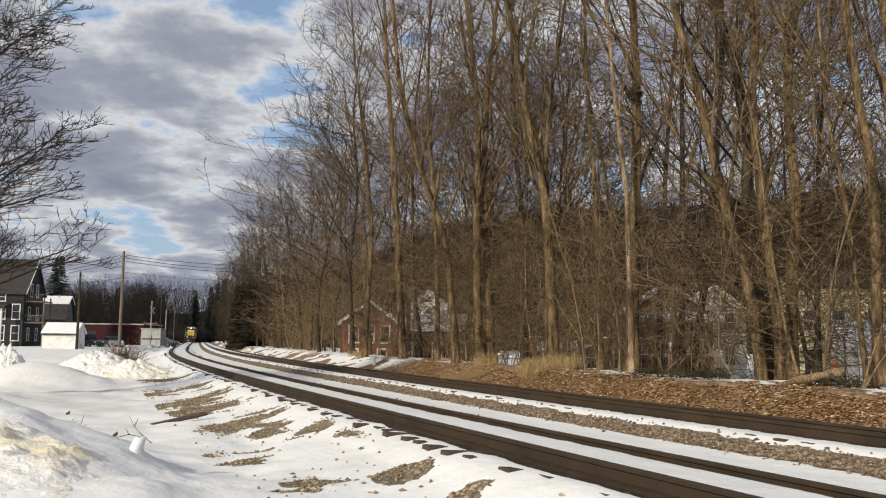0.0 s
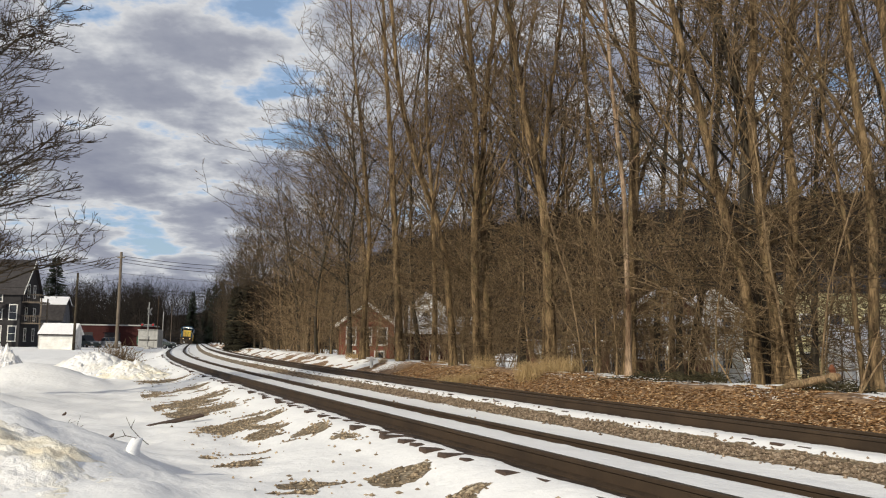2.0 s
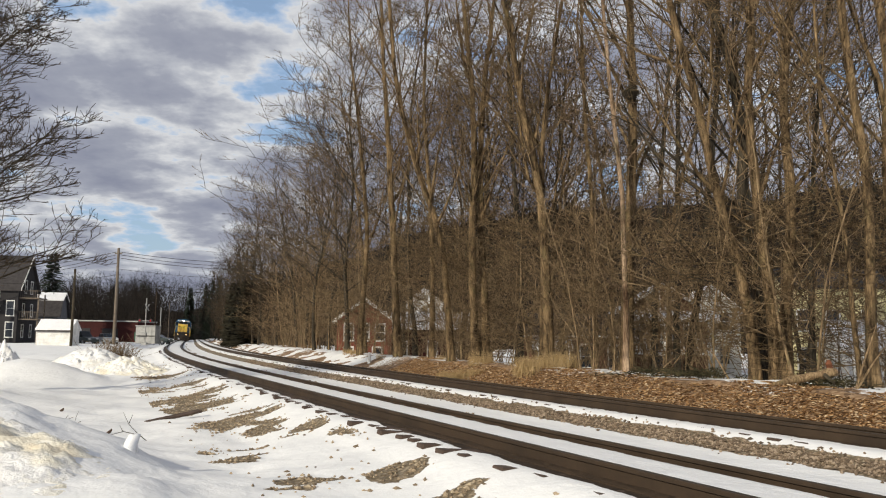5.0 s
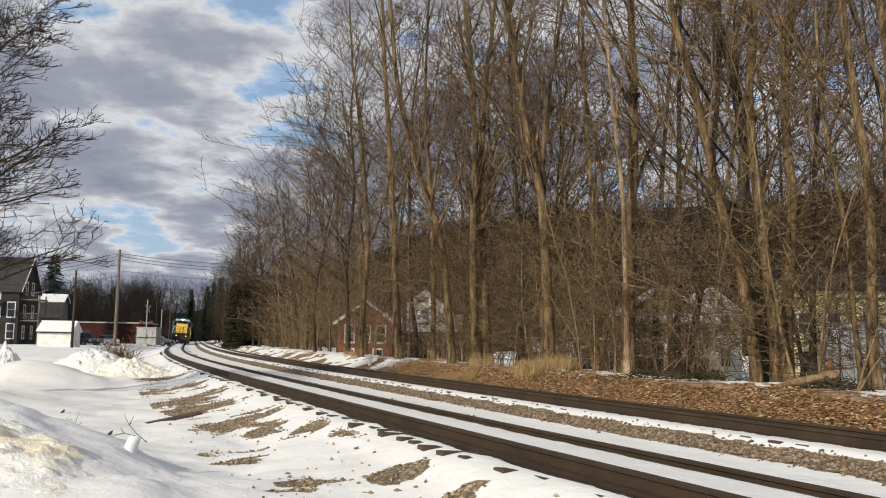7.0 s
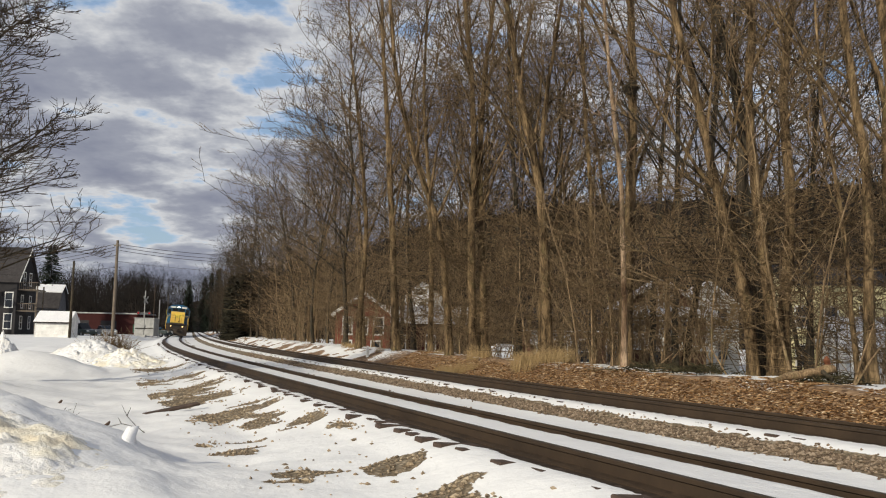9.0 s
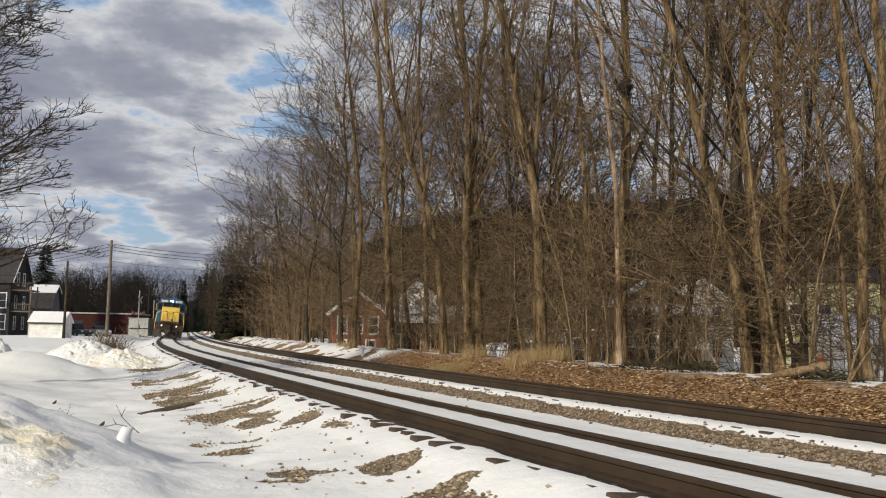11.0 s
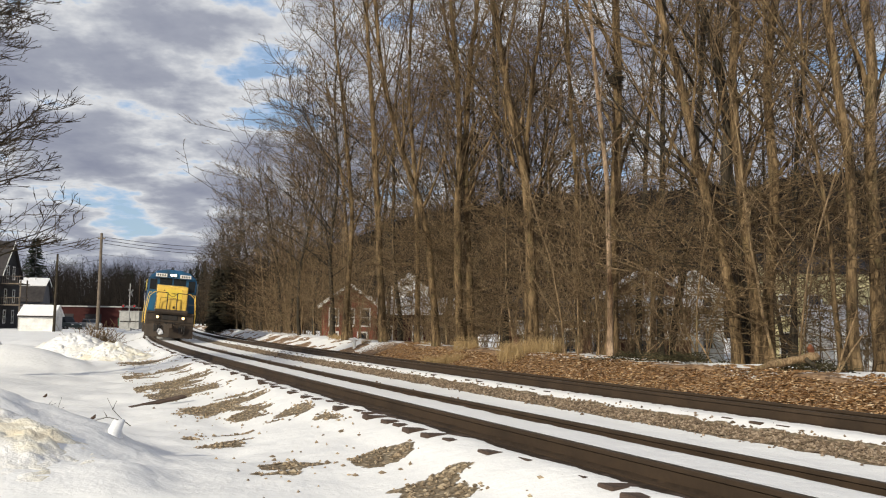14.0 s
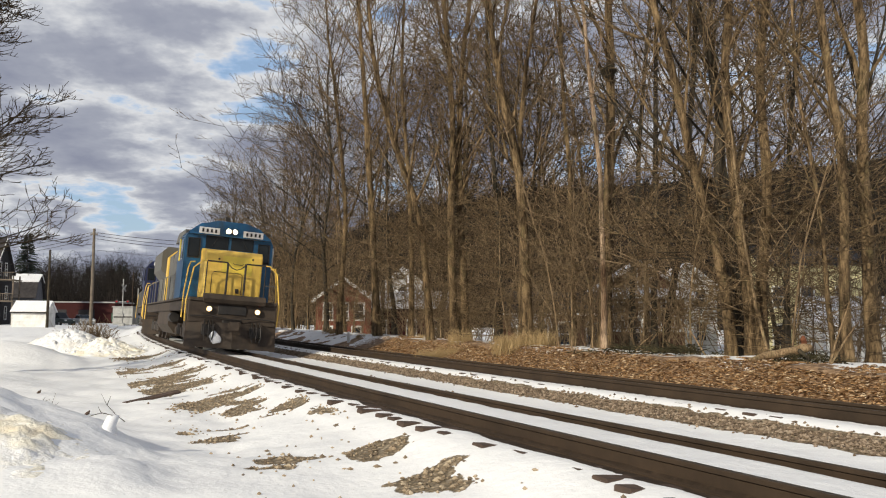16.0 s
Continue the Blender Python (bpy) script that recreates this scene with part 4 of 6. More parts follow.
    part("hood_panel", prism([(-1.01, 1.76), (-1.01, 3.96), (-0.72, 4.245), (0.72, 4.245), (1.01, 3.96), (1.01, 1.76)], "y", 12.7, 14.48), hood_mat, root)
    part("exhaust_stack", box(-0.3, 0.3, 11, 11.8, 4.2, 4.5, 0.05), BLACK, root)
    # side handrails
    for s in (-1, 1):
        hand_rail(root, [(s * 1.50, y, 2.72) for y in (5.6, 9, 13, 17, 20.2)], GREY, 0.02)
        post = None
        for i in range(9):
            y = 5.8 + i * 1.8
            post = part("rail_post", tube([(s * 1.50, 0, 1.72), (s * 1.50, 0, 2.72)], 0.02, 5), GREY, root)
            post.location.y = y
        hand_rail(root, [(s * 1.55, 19.9, 0.9), (s * 1.55, 19.9, 1.7), (s * 1.50, 20.1, 2.7)], rail_mat, 0.024)
    return root, wheels


loco, loco_wheels = locomotive(GREY, "blue and yellow diesel locomotive with a grimy pilot and lit headlights", BLUE, YELLOW, YELLOW)
helper, helper_wheels = locomotive(NAVY, "second dark blue diesel locomotive coupled behind the leading one", NAVY, NAVY, YELLOW, False)

# ---- distance ----
def far_hill():
    k = Mat("wooded_hillside", 0.95, 0, 0.1).world()
    # the tones are dark with the shade of crowded bare trees worked in
    c = k.ramp(k.noise(0.05, 6, 0.7), (0.3, (0.016, 0.012, 0.0085)), (0.7, (0.042, 0.030, 0.020)))
    k.color(k.mix(1.0, c, k.ramp(k.noise(0.6, 4, 0.7, (1, 1, 0.3)), (0.3, 0.5), (0.7, 1.3)), "MULTIPLY"))
    k.bump(k.noise(0.35, 4, 0.7), 1.0, 3.0)
    verts, faces, nx, ny = [], [], 90, 26
    for j in range(ny):
        for i in range(nx):
            a = radians(-32 + 92 * i / (nx - 1))
            r = 230 + 520 * (j / (ny - 1))
            x, y = math.sin(a) * r, math.cos(a) * r
            deg = math.degrees(a)
            top = float(np.interp(deg, [-32, -22, -16, -10, 0, 8, 14, 22, 30, 45, 60], [10, 12, 18, 40, 80, 92, 94, 98, 104, 110, 110]))
            z = -2 + top * smooth_step(0, 0.75, j / (ny - 1)) + 5 * wob(x, y, 0.03, 2) * (j > 0) + 2.4 * wob(x, y, 0.16, 6) * (j > 0)
            verts.append((x, y, z))
    # bare woods on the slope, each tree a spray of thin stems
    rng, V, F = random.Random(12), [], []
    for _ in range(4200):
        x, y, z = verts[rng.randrange(nx, nx * ny)]
        x, y = x + rng.uniform(-8, 8), y + rng.uniform(-8, 8)
        if abs(x - float(line_x(min(y, 880)))) < 14:
            continue
        h = rng.uniform(6, 12)
        for _ in range(7):
            a, w, t = rng.uniform(-0.5, 0.5), rng.uniform(0.10, 0.28), rng.uniform(0, math.tau)
            dx, dy, b = math.cos(t) * w, math.sin(t) * w, len(V)
            hh = h * rng.uniform(0.6, 1.1)
            V.extend([(x - dx, y - dy, z - 2), (x + dx, y + dy, z - 2), (x + a * hh * 0.6, y + rng.uniform(-0.3, 0.3) * hh, z + hh)])
            F.append((b, b + 1, b + 2))
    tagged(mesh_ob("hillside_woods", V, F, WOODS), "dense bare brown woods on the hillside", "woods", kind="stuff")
    for j in range(ny - 1):
        for i in range(nx - 1):
            b = j * nx + i
            faces.append((b, b + 1, b + nx + 1, b + nx))
    tagged(mesh_ob("hill", verts, faces, k.m, smooth=True), "brown wooded hillside rising behind the houses", "hill", kind="structure")


far_hill()

# ---- houses and the street by the crossing ----
def siding(name, c, pitch=0.14, rough=0.8):
    """Painted clapboard: thin shadow lines between the boards, with weathering."""
    k = Mat(name, rough, 0, 0.2)
    sep = k.n("ShaderNodeSeparateXYZ")
    k.link(k.co, sep.inputs[0])
    s = k.n("ShaderNodeMath")
    s.operation = "MULTIPLY"
    s.inputs[1].default_value = 1 / pitch
    k.link(sep.outputs[2], s.inputs[0])
    fr = k.n("ShaderNodeMath")
    fr.operation = "FRACT"
    k.link(s.outputs[0], fr.inputs[0])
    lo, hi = tuple(v * 0.72 for v in c), tuple(min(1, v * 1.12) for v in c)
    base = k.ramp(k.noise(1.2, 5), (0.3, lo), (0.7, hi))
    k.color(k.mix(1.0, base, k.ramp(fr.outputs[0], (0.0, 0.6), (0.12, 1.0)), "MULTIPLY"))
    k.bump(fr.outputs[0], 0.5, 0.02)
    return k.m


DARK_SIDING = siding("dark_grey_clapboard", (0.036, 0.034, 0.036))
GREY_SIDING = siding("grey_clapboard", (0.12, 0.12, 0.13))
# sunlight that the dense twigs block is added to this yellow
YELLOW_SIDING = siding("sunlit_yellow_clapboard", (0.78, 0.70, 0.40))
WHITE_SIDING = siding("white_clapboard", (0.80, 0.79, 0.76))
BROWN_SIDING = siding("brown_clapboard", (0.16, 0.085, 0.055))
# the shade on the low building's wall is mixed into this red
RED_WALL = siding("shaded_red_boards", (0.042, 0.010, 0.009), 0.2)
BRICK = siding("dull_red_brick", (0.22, 0.075, 0.05), 0.09)
TRIM = plain("white_trim_paint", (0.72, 0.71, 0.68), 0.6, 0, 0.1)
SHINGLE = plain("dark_roof_shingle", (0.05, 0.045, 0.045), 0.9, 0, 0.3, 2.5, 0.4)
ROOF_SNOW = plain("roof_snow", (0.84, 0.84, 0.85), 0.8, 0, 0.05, 0.8, 0.3)
PANE = Mat("window_glass", 0.08, 0, 0.7).color((0.02, 0.024, 0.03)).m
POLE_WOOD = plain("grey_pole_wood", (0.165, 0.135, 0.105), 0.9, 0, 0.3, 3)
METAL = plain("galvanised_metal", (0.34, 0.34, 0.33), 0.55, 0.2, 0.2, 2)


def window(house, face, x, z, w, h, depth=0.0):
    """A framed window on the front ('f') or the right ('r') or left ('l') side of a house."""
    fr = bmesh.new()
    for a, b, c, d in ((-w / 2 - 0.1, w / 2 + 0.1, h, h + 0.12), (-w / 2 - 0.12, w / 2 + 0.12, -0.12, 0), (-w / 2 - 0.1, -w / 2, 0, h), (w / 2, w / 2 + 0.1, 0, h), (-w / 2, w / 2, h / 2 - 0.03, h / 2 + 0.03)):
        add_box(fr, a, b, -0.06, 0.02, c, d)
    wd = part("window", fr, TRIM, house)
    part("pane", box(-w / 2, w / 2, -0.012, 0.01, 0, h), PANE, wd)
    if face == "f":
        wd.matrix_basis = pose(x, depth - 0.004, z)
    else:
        wd.matrix_basis = pose((house["half"] + 0.004) * (1 if face == "r" else -1), x, z, 0, 0, 90 if face == "r" else -90)
    return wd


def house(name, label, place, turn, w, dep, h, rise, wall, roof, ridge="x", eave=0.35, gambrel=False, snow=0.0):
    root = tagged(new(name), label, "house")
    root.matrix_basis = pose(*place, 0, 0, turn)
    root["half"] = w / 2
    bm = bmesh.new()
    if ridge == "x":
        prof = [(0, 0), (0, h), (dep / 2, h + rise), (dep, h), (dep, 0)]
        if gambrel:
            prof = [(0, 0), (0, h), (dep * 0.18, h + rise * 0.65), (dep / 2, h + rise), (dep * 0.82, h + rise * 0.65), (dep, h), (dep, 0)]
        add_prism(bm, prof, "x", -w / 2, w / 2)
    else:
        add_prism(bm, [(-w / 2, 0), (-w / 2, h), (0, h + rise), (w / 2, h), (w / 2, 0)], "y", 0, dep)
    part("wall", bm, wall, root)
    t = 0.16 + snow
    rb = bmesh.new()
    if ridge == "x":
        tops = [(-eave, h - eave * rise / (dep / 2))] + ([(dep * 0.18, h + rise * 0.65)] if gambrel else []) + [(dep / 2, h + rise)]
        tops += ([(dep * 0.82, h + rise * 0.65)] if gambrel else []) + [(dep + eave, h - eave * rise / (dep / 2))]
        add_prism(rb, [(a, b + 0.01) for a, b in tops] + [(a, b + t) for a, b in reversed(tops)], "x", -w / 2 - eave, w / 2 + eave)
    else:
        k = eave * rise / (w / 2)
        tops = [(-w / 2 - eave, h - k), (0, h + rise), (w / 2 + eave, h - k)]
        add_prism(rb, [(a, b + 0.01) for a, b in tops] + [(a, b + t) for a, b in reversed(tops)], "y", -eave, dep + eave)
    part("roof", rb, roof, root, "snow-covered roof" if roof is ROOF_SNOW else "")
    if ridge == "y":
        tb = bmesh.new()
        for s in (-1, 1):
            add_prism(tb, [(s * (w / 2 + eave), h - k - 0.12), (s * (w / 2 + eave), h - k + 0.1), (0, h + rise + 0.1), (0, h + rise - 0.12)], "y", -eave - 0.05, -eave + 0.03)
        part("bargeboard", tb, TRIM, root)
    return root


def porch(root, x0, x1, z0, z1, out, posts, rail_too=True, roof=ROOF_SNOW):
    deck = part("porch_floor", box(x0, x1, -out, -0.01, z0 - 0.15, z0), TRIM, root)
    part("porch_roof", prism([(-out - 0.2, z1), (-out - 0.2, z1 + 0.15), (0, z1 + 0.75), (-0.01, z1)], "x", x0 - 0.2, x1 + 0.2), roof, root)
    for i in range(posts):
        x = x0 + 0.1 + (x1 - x0 - 0.2) * i / (posts - 1)
        part("porch_post", box(x - 0.08, x + 0.08, -out + 0.02, -out + 0.18, z0, z1, 0.01), TRIM, root)
    if rail_too:
        rb = bmesh.new()
        add_box(rb, x0, x1, -out + 0.05, -out + 0.12, z0 + 0.85, z0 + 0.93)
        add_box(rb, x0, x1, -out + 0.05, -out + 0.12, z0 + 0.12, z0 + 0.18)
        n = int((x1 - x0) / 0.22)
        for i in range(n):
            x = x0 + 0.1 + i * 0.22
            add_box(rb, x - 0.03, x + 0.03, -out + 0.06, -out + 0.11, z0 + 0.15, z0 + 0.88)
        part("railing", rb, TRIM, deck)


def town():
    g = -0.25
    # three-storey house with back stairs
    h1 = house("old_house", "tall dark grey clapboard house with white-framed windows", (-55.2, 100.9, g), 10, 12.0, 8, 6.6, 4.0, DARK_SIDING, SHINGLE, "x")
    for x in (5.2, 3.6, 2.0, -0.4, -2.8):
        for z in (0.9, 3.4):
            window(h1, "f", x, z, 0.75, 1.65)
        window(h1, "f", x, 5.5, 0.6, 0.9) if x < 4 else None
    for y, z in ((2.2, 0.9), (5.6, 0.9), (2.2, 3.4), (5.6, 3.4), (2.8, 6.2), (5.2, 6.2)):
        window(h1, "r", y, z, 0.75, 1.4)
    part("rake_board", prism([(-0.35, 6.3), (-0.35, 6.55), (4, 10.75), (4, 10.5)], "x", 6.36, 6.42), TRIM, h1)
    stairs = bmesh.new()
    for y in (0.6, 3.4):
        add_box(stairs, 8.0, 8.14, y, y + 0.14, 0, 6.0)
    for z0 in (2.9, 5.4):
        add_box(stairs, 6.02, 8.2, 0.4, 4.0, z0, z0 + 0.14)
        add_box(stairs, 8.1, 8.16, 0.4, 4.0, z0 + 0.9, z0 + 0.98)
        add_box(stairs, 6.02, 8.16, 0.42, 0.48, z0 + 0.9, z0 + 0.98)
        for i in range(9):
            add_box(stairs, 6.1 + i * 0.23, 6.14 + i * 0.23, 0.43, 0.47, z0 + 0.1, z0 + 0.9)
    part("back_porch", stairs, POLE_WOOD, h1, "weathered wooden back porches")
    part("porch_column", box(3.9, 4.12, -1.5, -1.28, 0, 4.6, 0.02), TRIM, h1, "white porch column")
    part("porch_roof", prism([(-1.7, 4.6), (-1.7, 4.8), (-0.01, 5.2), (-0.01, 4.6)], "x", -4.6, 4.4), SHINGLE, h1)
    # barn-roofed house
    h2 = house("gambrel_house", "grey gambrel-roofed house with snow on its roof", (-54.6, 118.9, g), 14, 5.0, 7.5, 3.9, 2.9, GREY_SIDING, SHINGLE, "x", gambrel=True)
    part("upper_roof_snow", prism([(1.30, 5.90), (3.75, 6.98), (6.2, 5.90), (6.2, 6.06), (3.75, 7.14), (1.30, 6.06)], "x", -2.9, 2.9), ROOF_SNOW, h2, "snow on the upper roof")
    part("vent_pipe", tube([(1.2, 3.2, 6.4), (1.2, 3.2, 7.2)], 0.07, 8), METAL, h2)
    for x in (-1.2, 1.0):
        window(h2, "f", x, 1.4, 0.8, 1.2)
    window(h2, "r", 3.7, 2.0, 0.8, 1.2)
    # shed
    sh = house("shed", "small white wooden shed with a snow-covered roof", (-39.5, 89.7, g), 4, 3.35, 2.7, 1.75, 0.95, WHITE_SIDING, ROOF_SNOW, "x", 0.16)
    sh["category"] = "shed"
    part("eave_board", box(-1.8, 1.8, -0.20, -0.165, 1.54, 1.70), SHINGLE, sh)
    for s in (-1, 1):
        part("corner_board", box(s * 1.675 - 0.06, s * 1.675 + 0.06, -0.015, 0.06, 0, 1.70), TRIM, sh)
    # low red building
    rb = tagged(new("red_building"), "long low red wooden building with a flat roof", "building")
    rb.matrix_basis = pose(-59.0, 142.3, g)
    part("wall", box(-7, 10, 0, 9, 0, 3.4), RED_WALL, rb)
    part("roof_edge", box(-7.2, 10.2, -0.2, 9.2, 3.402, 3.62, 0.03), METAL, rb)
    for x in (-3.5, 1.0, 5.5):
        part("garage_door", box(x - 1.3, x + 1.3, -0.05, 0.02, 0.05, 2.3, 0.02), DARK_SIDING, rb)


def pole(label, x, y, top, r=0.14, arm=0.0, base=-0.8, wood=None):
    p = tagged(new("utility_pole"), label, "pole")
    p.matrix_basis = pose(x, y, base)
    h = top - base
    part("pole", tube([(0, 0, -0.2), (0.02, 0, h * 0.5), (0, 0, h)], [r * 1.15, r, r * 0.8], 10), wood or POLE_WOOD, p)
    if arm:
        c = part("crossarm", box(-arm, arm, -0.06, 0.06, h - 0.75, h - 0.62, 0.01), POLE_WOOD, p)
        for x_ in (-arm + 0.08, -arm * 0.45, arm * 0.45, arm - 0.08):
            part("insulator", tube([(x_, 0, h - 0.62), (x_, 0, h - 0.46)], [0.035, 0.05], 8), METAL, c)
        for z, dx in ((h - 1.6, 0.2), (h - 2.5, -0.18), (h - 4.0, 0.2), (h - 4.6, 0.16)):
            part("bracket", box(min(0, dx), max(0, dx), -0.05, 0.05, z, z + 0.3, 0.02), METAL, p)
    return p


def wire(a, b, sag, r=0.034):
    pts = [Vector(a).lerp(Vector(b), t / 14) - Vector((0, 0, sag * 4 * (t / 14) * (1 - t / 14))) for t in range(15)]
    w = part("overhead_wire", tube(pts, r, 4), BLACK)
    return tagged(w, "thin black overhead wire between poles", "wire", "overhead wires")


def street():
    main = pole("tall grey wooden utility pole with brackets and wires", -39.4, 106.2, 11.7, 0.19, 0.45)
    pole("plain dark wooden post beside the white shed", -37.0, 88.1, 7.7, 0.13, wood=BARK_DARK)
    far = [(-40.0, 175, 14.0), (-38.0, 170, 12.5), (-42.5, 183, 13.0), (-57.5, 186, 8.0)]
    for x, y, z in far:
        pole("distant wooden utility pole by the track", x, y, z, 0.15 if z > 12 else 0.08, 0.8 if z > 12 else 0.0)
    T = Vector((-39.4, 106.2, 11.2))
    for dz, sag in ((0.0, 1.0), (-0.35, 1.2), (-0.75, 1.2)):
        wire(T + Vector((-0.3, 0, dz)), (-75, 119, 8.8 + dz), sag)
        wire(T + Vector((0.3, 0, dz)), (-8, 136, 14.8 + dz), sag + 0.6)
    for z, sag in ((9.0, 0.7), (7.3, 0.6), (7.0, 0.7)):
        wire((-39.3, 106.2, z + 0.1), (-12, 125, z + 0.6), sag, 0.045 if z < 8 else 0.024)
    wire((-39.5, 106.2, 8.4), (-58, 95.5, 7.3), 1.0)
    wire((-37.0, 88.1, 7.1), (-39.5, 106.2, 7.3), 0.7)
    # crossing cabinet and signal
    cab = tagged(new("signal_cabinet"), "grey metal crossing cabinet standing in the snow", "cabinet")
    cab.matrix_basis = pose(-35.6, 106.2, -0.1)
    part("body", box(-1.2, 1.2, 0, 1.8, 0.15, 2.25, 0.03), METAL, cab)
    part("lid", box(-1.28, 1.28, -0.1, 1.9, 2.25, 2.36, 0.02), METAL, cab)
    part("door", box(-0.55, 0.75, -0.03, 0.0, 0.3, 2.1, 0.01), METAL, cab)
    part("side_box", box(-1.42, -1.21, 0.2, 0.8, 0.5, 1.5, 0.02), GREEN, cab, "dark green side box")
    sig = tagged(new("crossing_signal"), "level crossing signal with crossbucks and lamps", "crossing signal")
    sig.matrix_basis = pose(-35.0, 104.3, -0.1)
    part("mast", tube([(0, 0, 0), (0, 0, 5.6)], 0.07, 8), METAL, sig)
    part("base", box(-0.3, 0.3, -0.3, 0.3, 0, 0.3, 0.03), METAL, sig)
    for a in (45, -45):
        b = part("crossbuck_board", box(-0.55, 0.55, -0.02, 0.02, -0.09, 0.09), METAL, sig)
        b.matrix_basis = pose(0, 0, 4.5, 0, 0, 72) @ pose(0, -0.10 if a > 0 else -0.14, 0, 0, a, 0)
    part("lamp_arm", tube([(-0.7, -0.1, 2.9), (0.7, -0.1, 2.9)], 0.035, 6), METAL, sig)
    for x in (-0.65, 0.65):
        l = part("signal_lamp", disc_bm(0.22, 0.12, 14), BLACK, sig)
        l.location = (x, -0.16, 2.9)
        part("hood", disc_bm(0.10, 0.02, 12), RED_LENS, l).location = (0, -0.07, 0)
    part("gate_mechanism", box(-0.7, 0.2, -0.35, 0.1, 0.9, 1.5, 0.04), METAL, sig)
    part("counterweight", box(-0.9, 1.3, -0.42, -0.36, 1.0, 1.14, 0.02), BLACK, sig)
    for dx, y, t in ((0.75, 107.5, 4.6), (-0.4, 109, 6.6)):
        m = part("signal_mast", tube([(0, 0, 0), (0, 0, t)], 0.06, 8), RUST if t > 5 else METAL)
        m.location = (-35.0 + dx, y, -0.1)
        tagged(m, "slim metal signal mast behind the crossing", "mast", "signal masts")


GREEN = plain("dark_green_paint", (0.02, 0.07, 0.045), 0.5)


def car(label, place, turn, mat, tall):
    c = tagged(new("parked_car"), label, "car")
    c.matrix_basis = pose(*place, 0, 0, turn)
    h = 1.72 if tall else 1.42
    b = bmesh.new()
    add_prism(b, [(-2.25, 0.35), (-2.3, 0.75), (-2.05, 0.92), (-1.2, 1.0), (1.9, 1.0), (2.25, 0.85), (2.3, 0.4)], "x", -0.88, 0.88)
    bmesh.ops.bevel(b, geom=list(b.edges), offset=0.06, segments=2, affect="EDGES", profile=0.5)
    part("body", b, mat, c)
    r = bmesh.new()
    add_prism(r, [(-1.25, 0.98), (-0.55, h), (1.2 if tall else 0.9, h), (2.0 if tall else 1.7, 0.98)], "x", -0.74, 0.74)
    bmesh.ops.bevel(r, geom=list(r.edges), offset=0.07, segments=2, affect="EDGES", profile=0.5)
    cabin = part("cabin", r, DARK_GLASS, c, "dark car windows")
    part("roof", box(-0.66, 0.66, -0.5, 1.0, h - 0.03, h + 0.02, 0.02), mat, c)
    for s in (-1, 1):
        for y in (-1.4, 1.4):
            wbm = disc_bm(0.33, 0.2, 18)
            bmesh.ops.transform(wbm, matrix=Matrix.Rotation(radians(90), 4, "Z"), verts=wbm.verts)
            w = part("wheel", wbm, BLACK, c)
            w.location = (s * 0.82, y, 0.33)
            hb = disc_bm(0.2, 0.22, 12)
            bmesh.ops.transform(hb, matrix=Matrix.Rotation(radians(90), 4, "Z"), verts=hb.verts)
            part("rim", hb, METAL, w)
        hl = part("headlight", box(s * 0.62 - 0.16, s * 0.62 + 0.16, -2.33, -2.2, 0.68, 0.82, 0.02), WHITE, c)
    return c


def conifer(label, place, h, r, seed, name="fir_tree", mat=None, taper=0.85):
    """A trunk with whorls of drooping sprays."""
    rng = random.Random(seed)
    root = tagged(new(name), label, "tree")
    root.matrix_basis = pose(*place)
    part("trunk", tube([(0, 0, -0.2), (0, 0, h * 0.95)], [r * 0.07, 0.03], 8), BARK_DARK, root)
    V, F = [], []
    n = int(h * 34)
    for i in range(n):
        t = (i + rng.random()) / n
        z = h * (0.06 + 0.94 * t)
        a = rng.uniform(0, math.tau)
        ln = r * (1 - t) ** taper * rng.uniform(0.65, 1.12) + 0.12
        ca, sa = math.cos(a), math.sin(a)
        for k in range(7):
            u = (k + 0.5) / 7
            cx, cy, cz = ca * ln * u, sa * ln * u, z - ln * 0.30 * u + ln * 0.12 * u * u
            w = (0.16 + 0.30 * ln * (1 - u)) * rng.uniform(0.6, 1.2)
            for s in (-1, 1):
                b = len(V)
                V.extend([(cx, cy, cz), (cx + ca * 0.25 - sa * w * s, cy + sa * 0.25 + ca * w * s, cz - 0.10 * rng.uniform(0.3, 1.6)), (cx + ca * 0.34, cy + sa * 0.34, cz + 0.03)])
                F.append((b, b + 1, b + 2))
    mesh_ob("crown", V, F, mat or NEEDLES, root)
    return root


NEEDLES = plain("dark_evergreen_needles", (0.022, 0.034, 0.020), 0.9, 0, 0.5, 1.5)
CEDAR = plain("brown_green_cedar", (0.026, 0.023, 0.012), 0.9, 0, 0.5, 1.2)


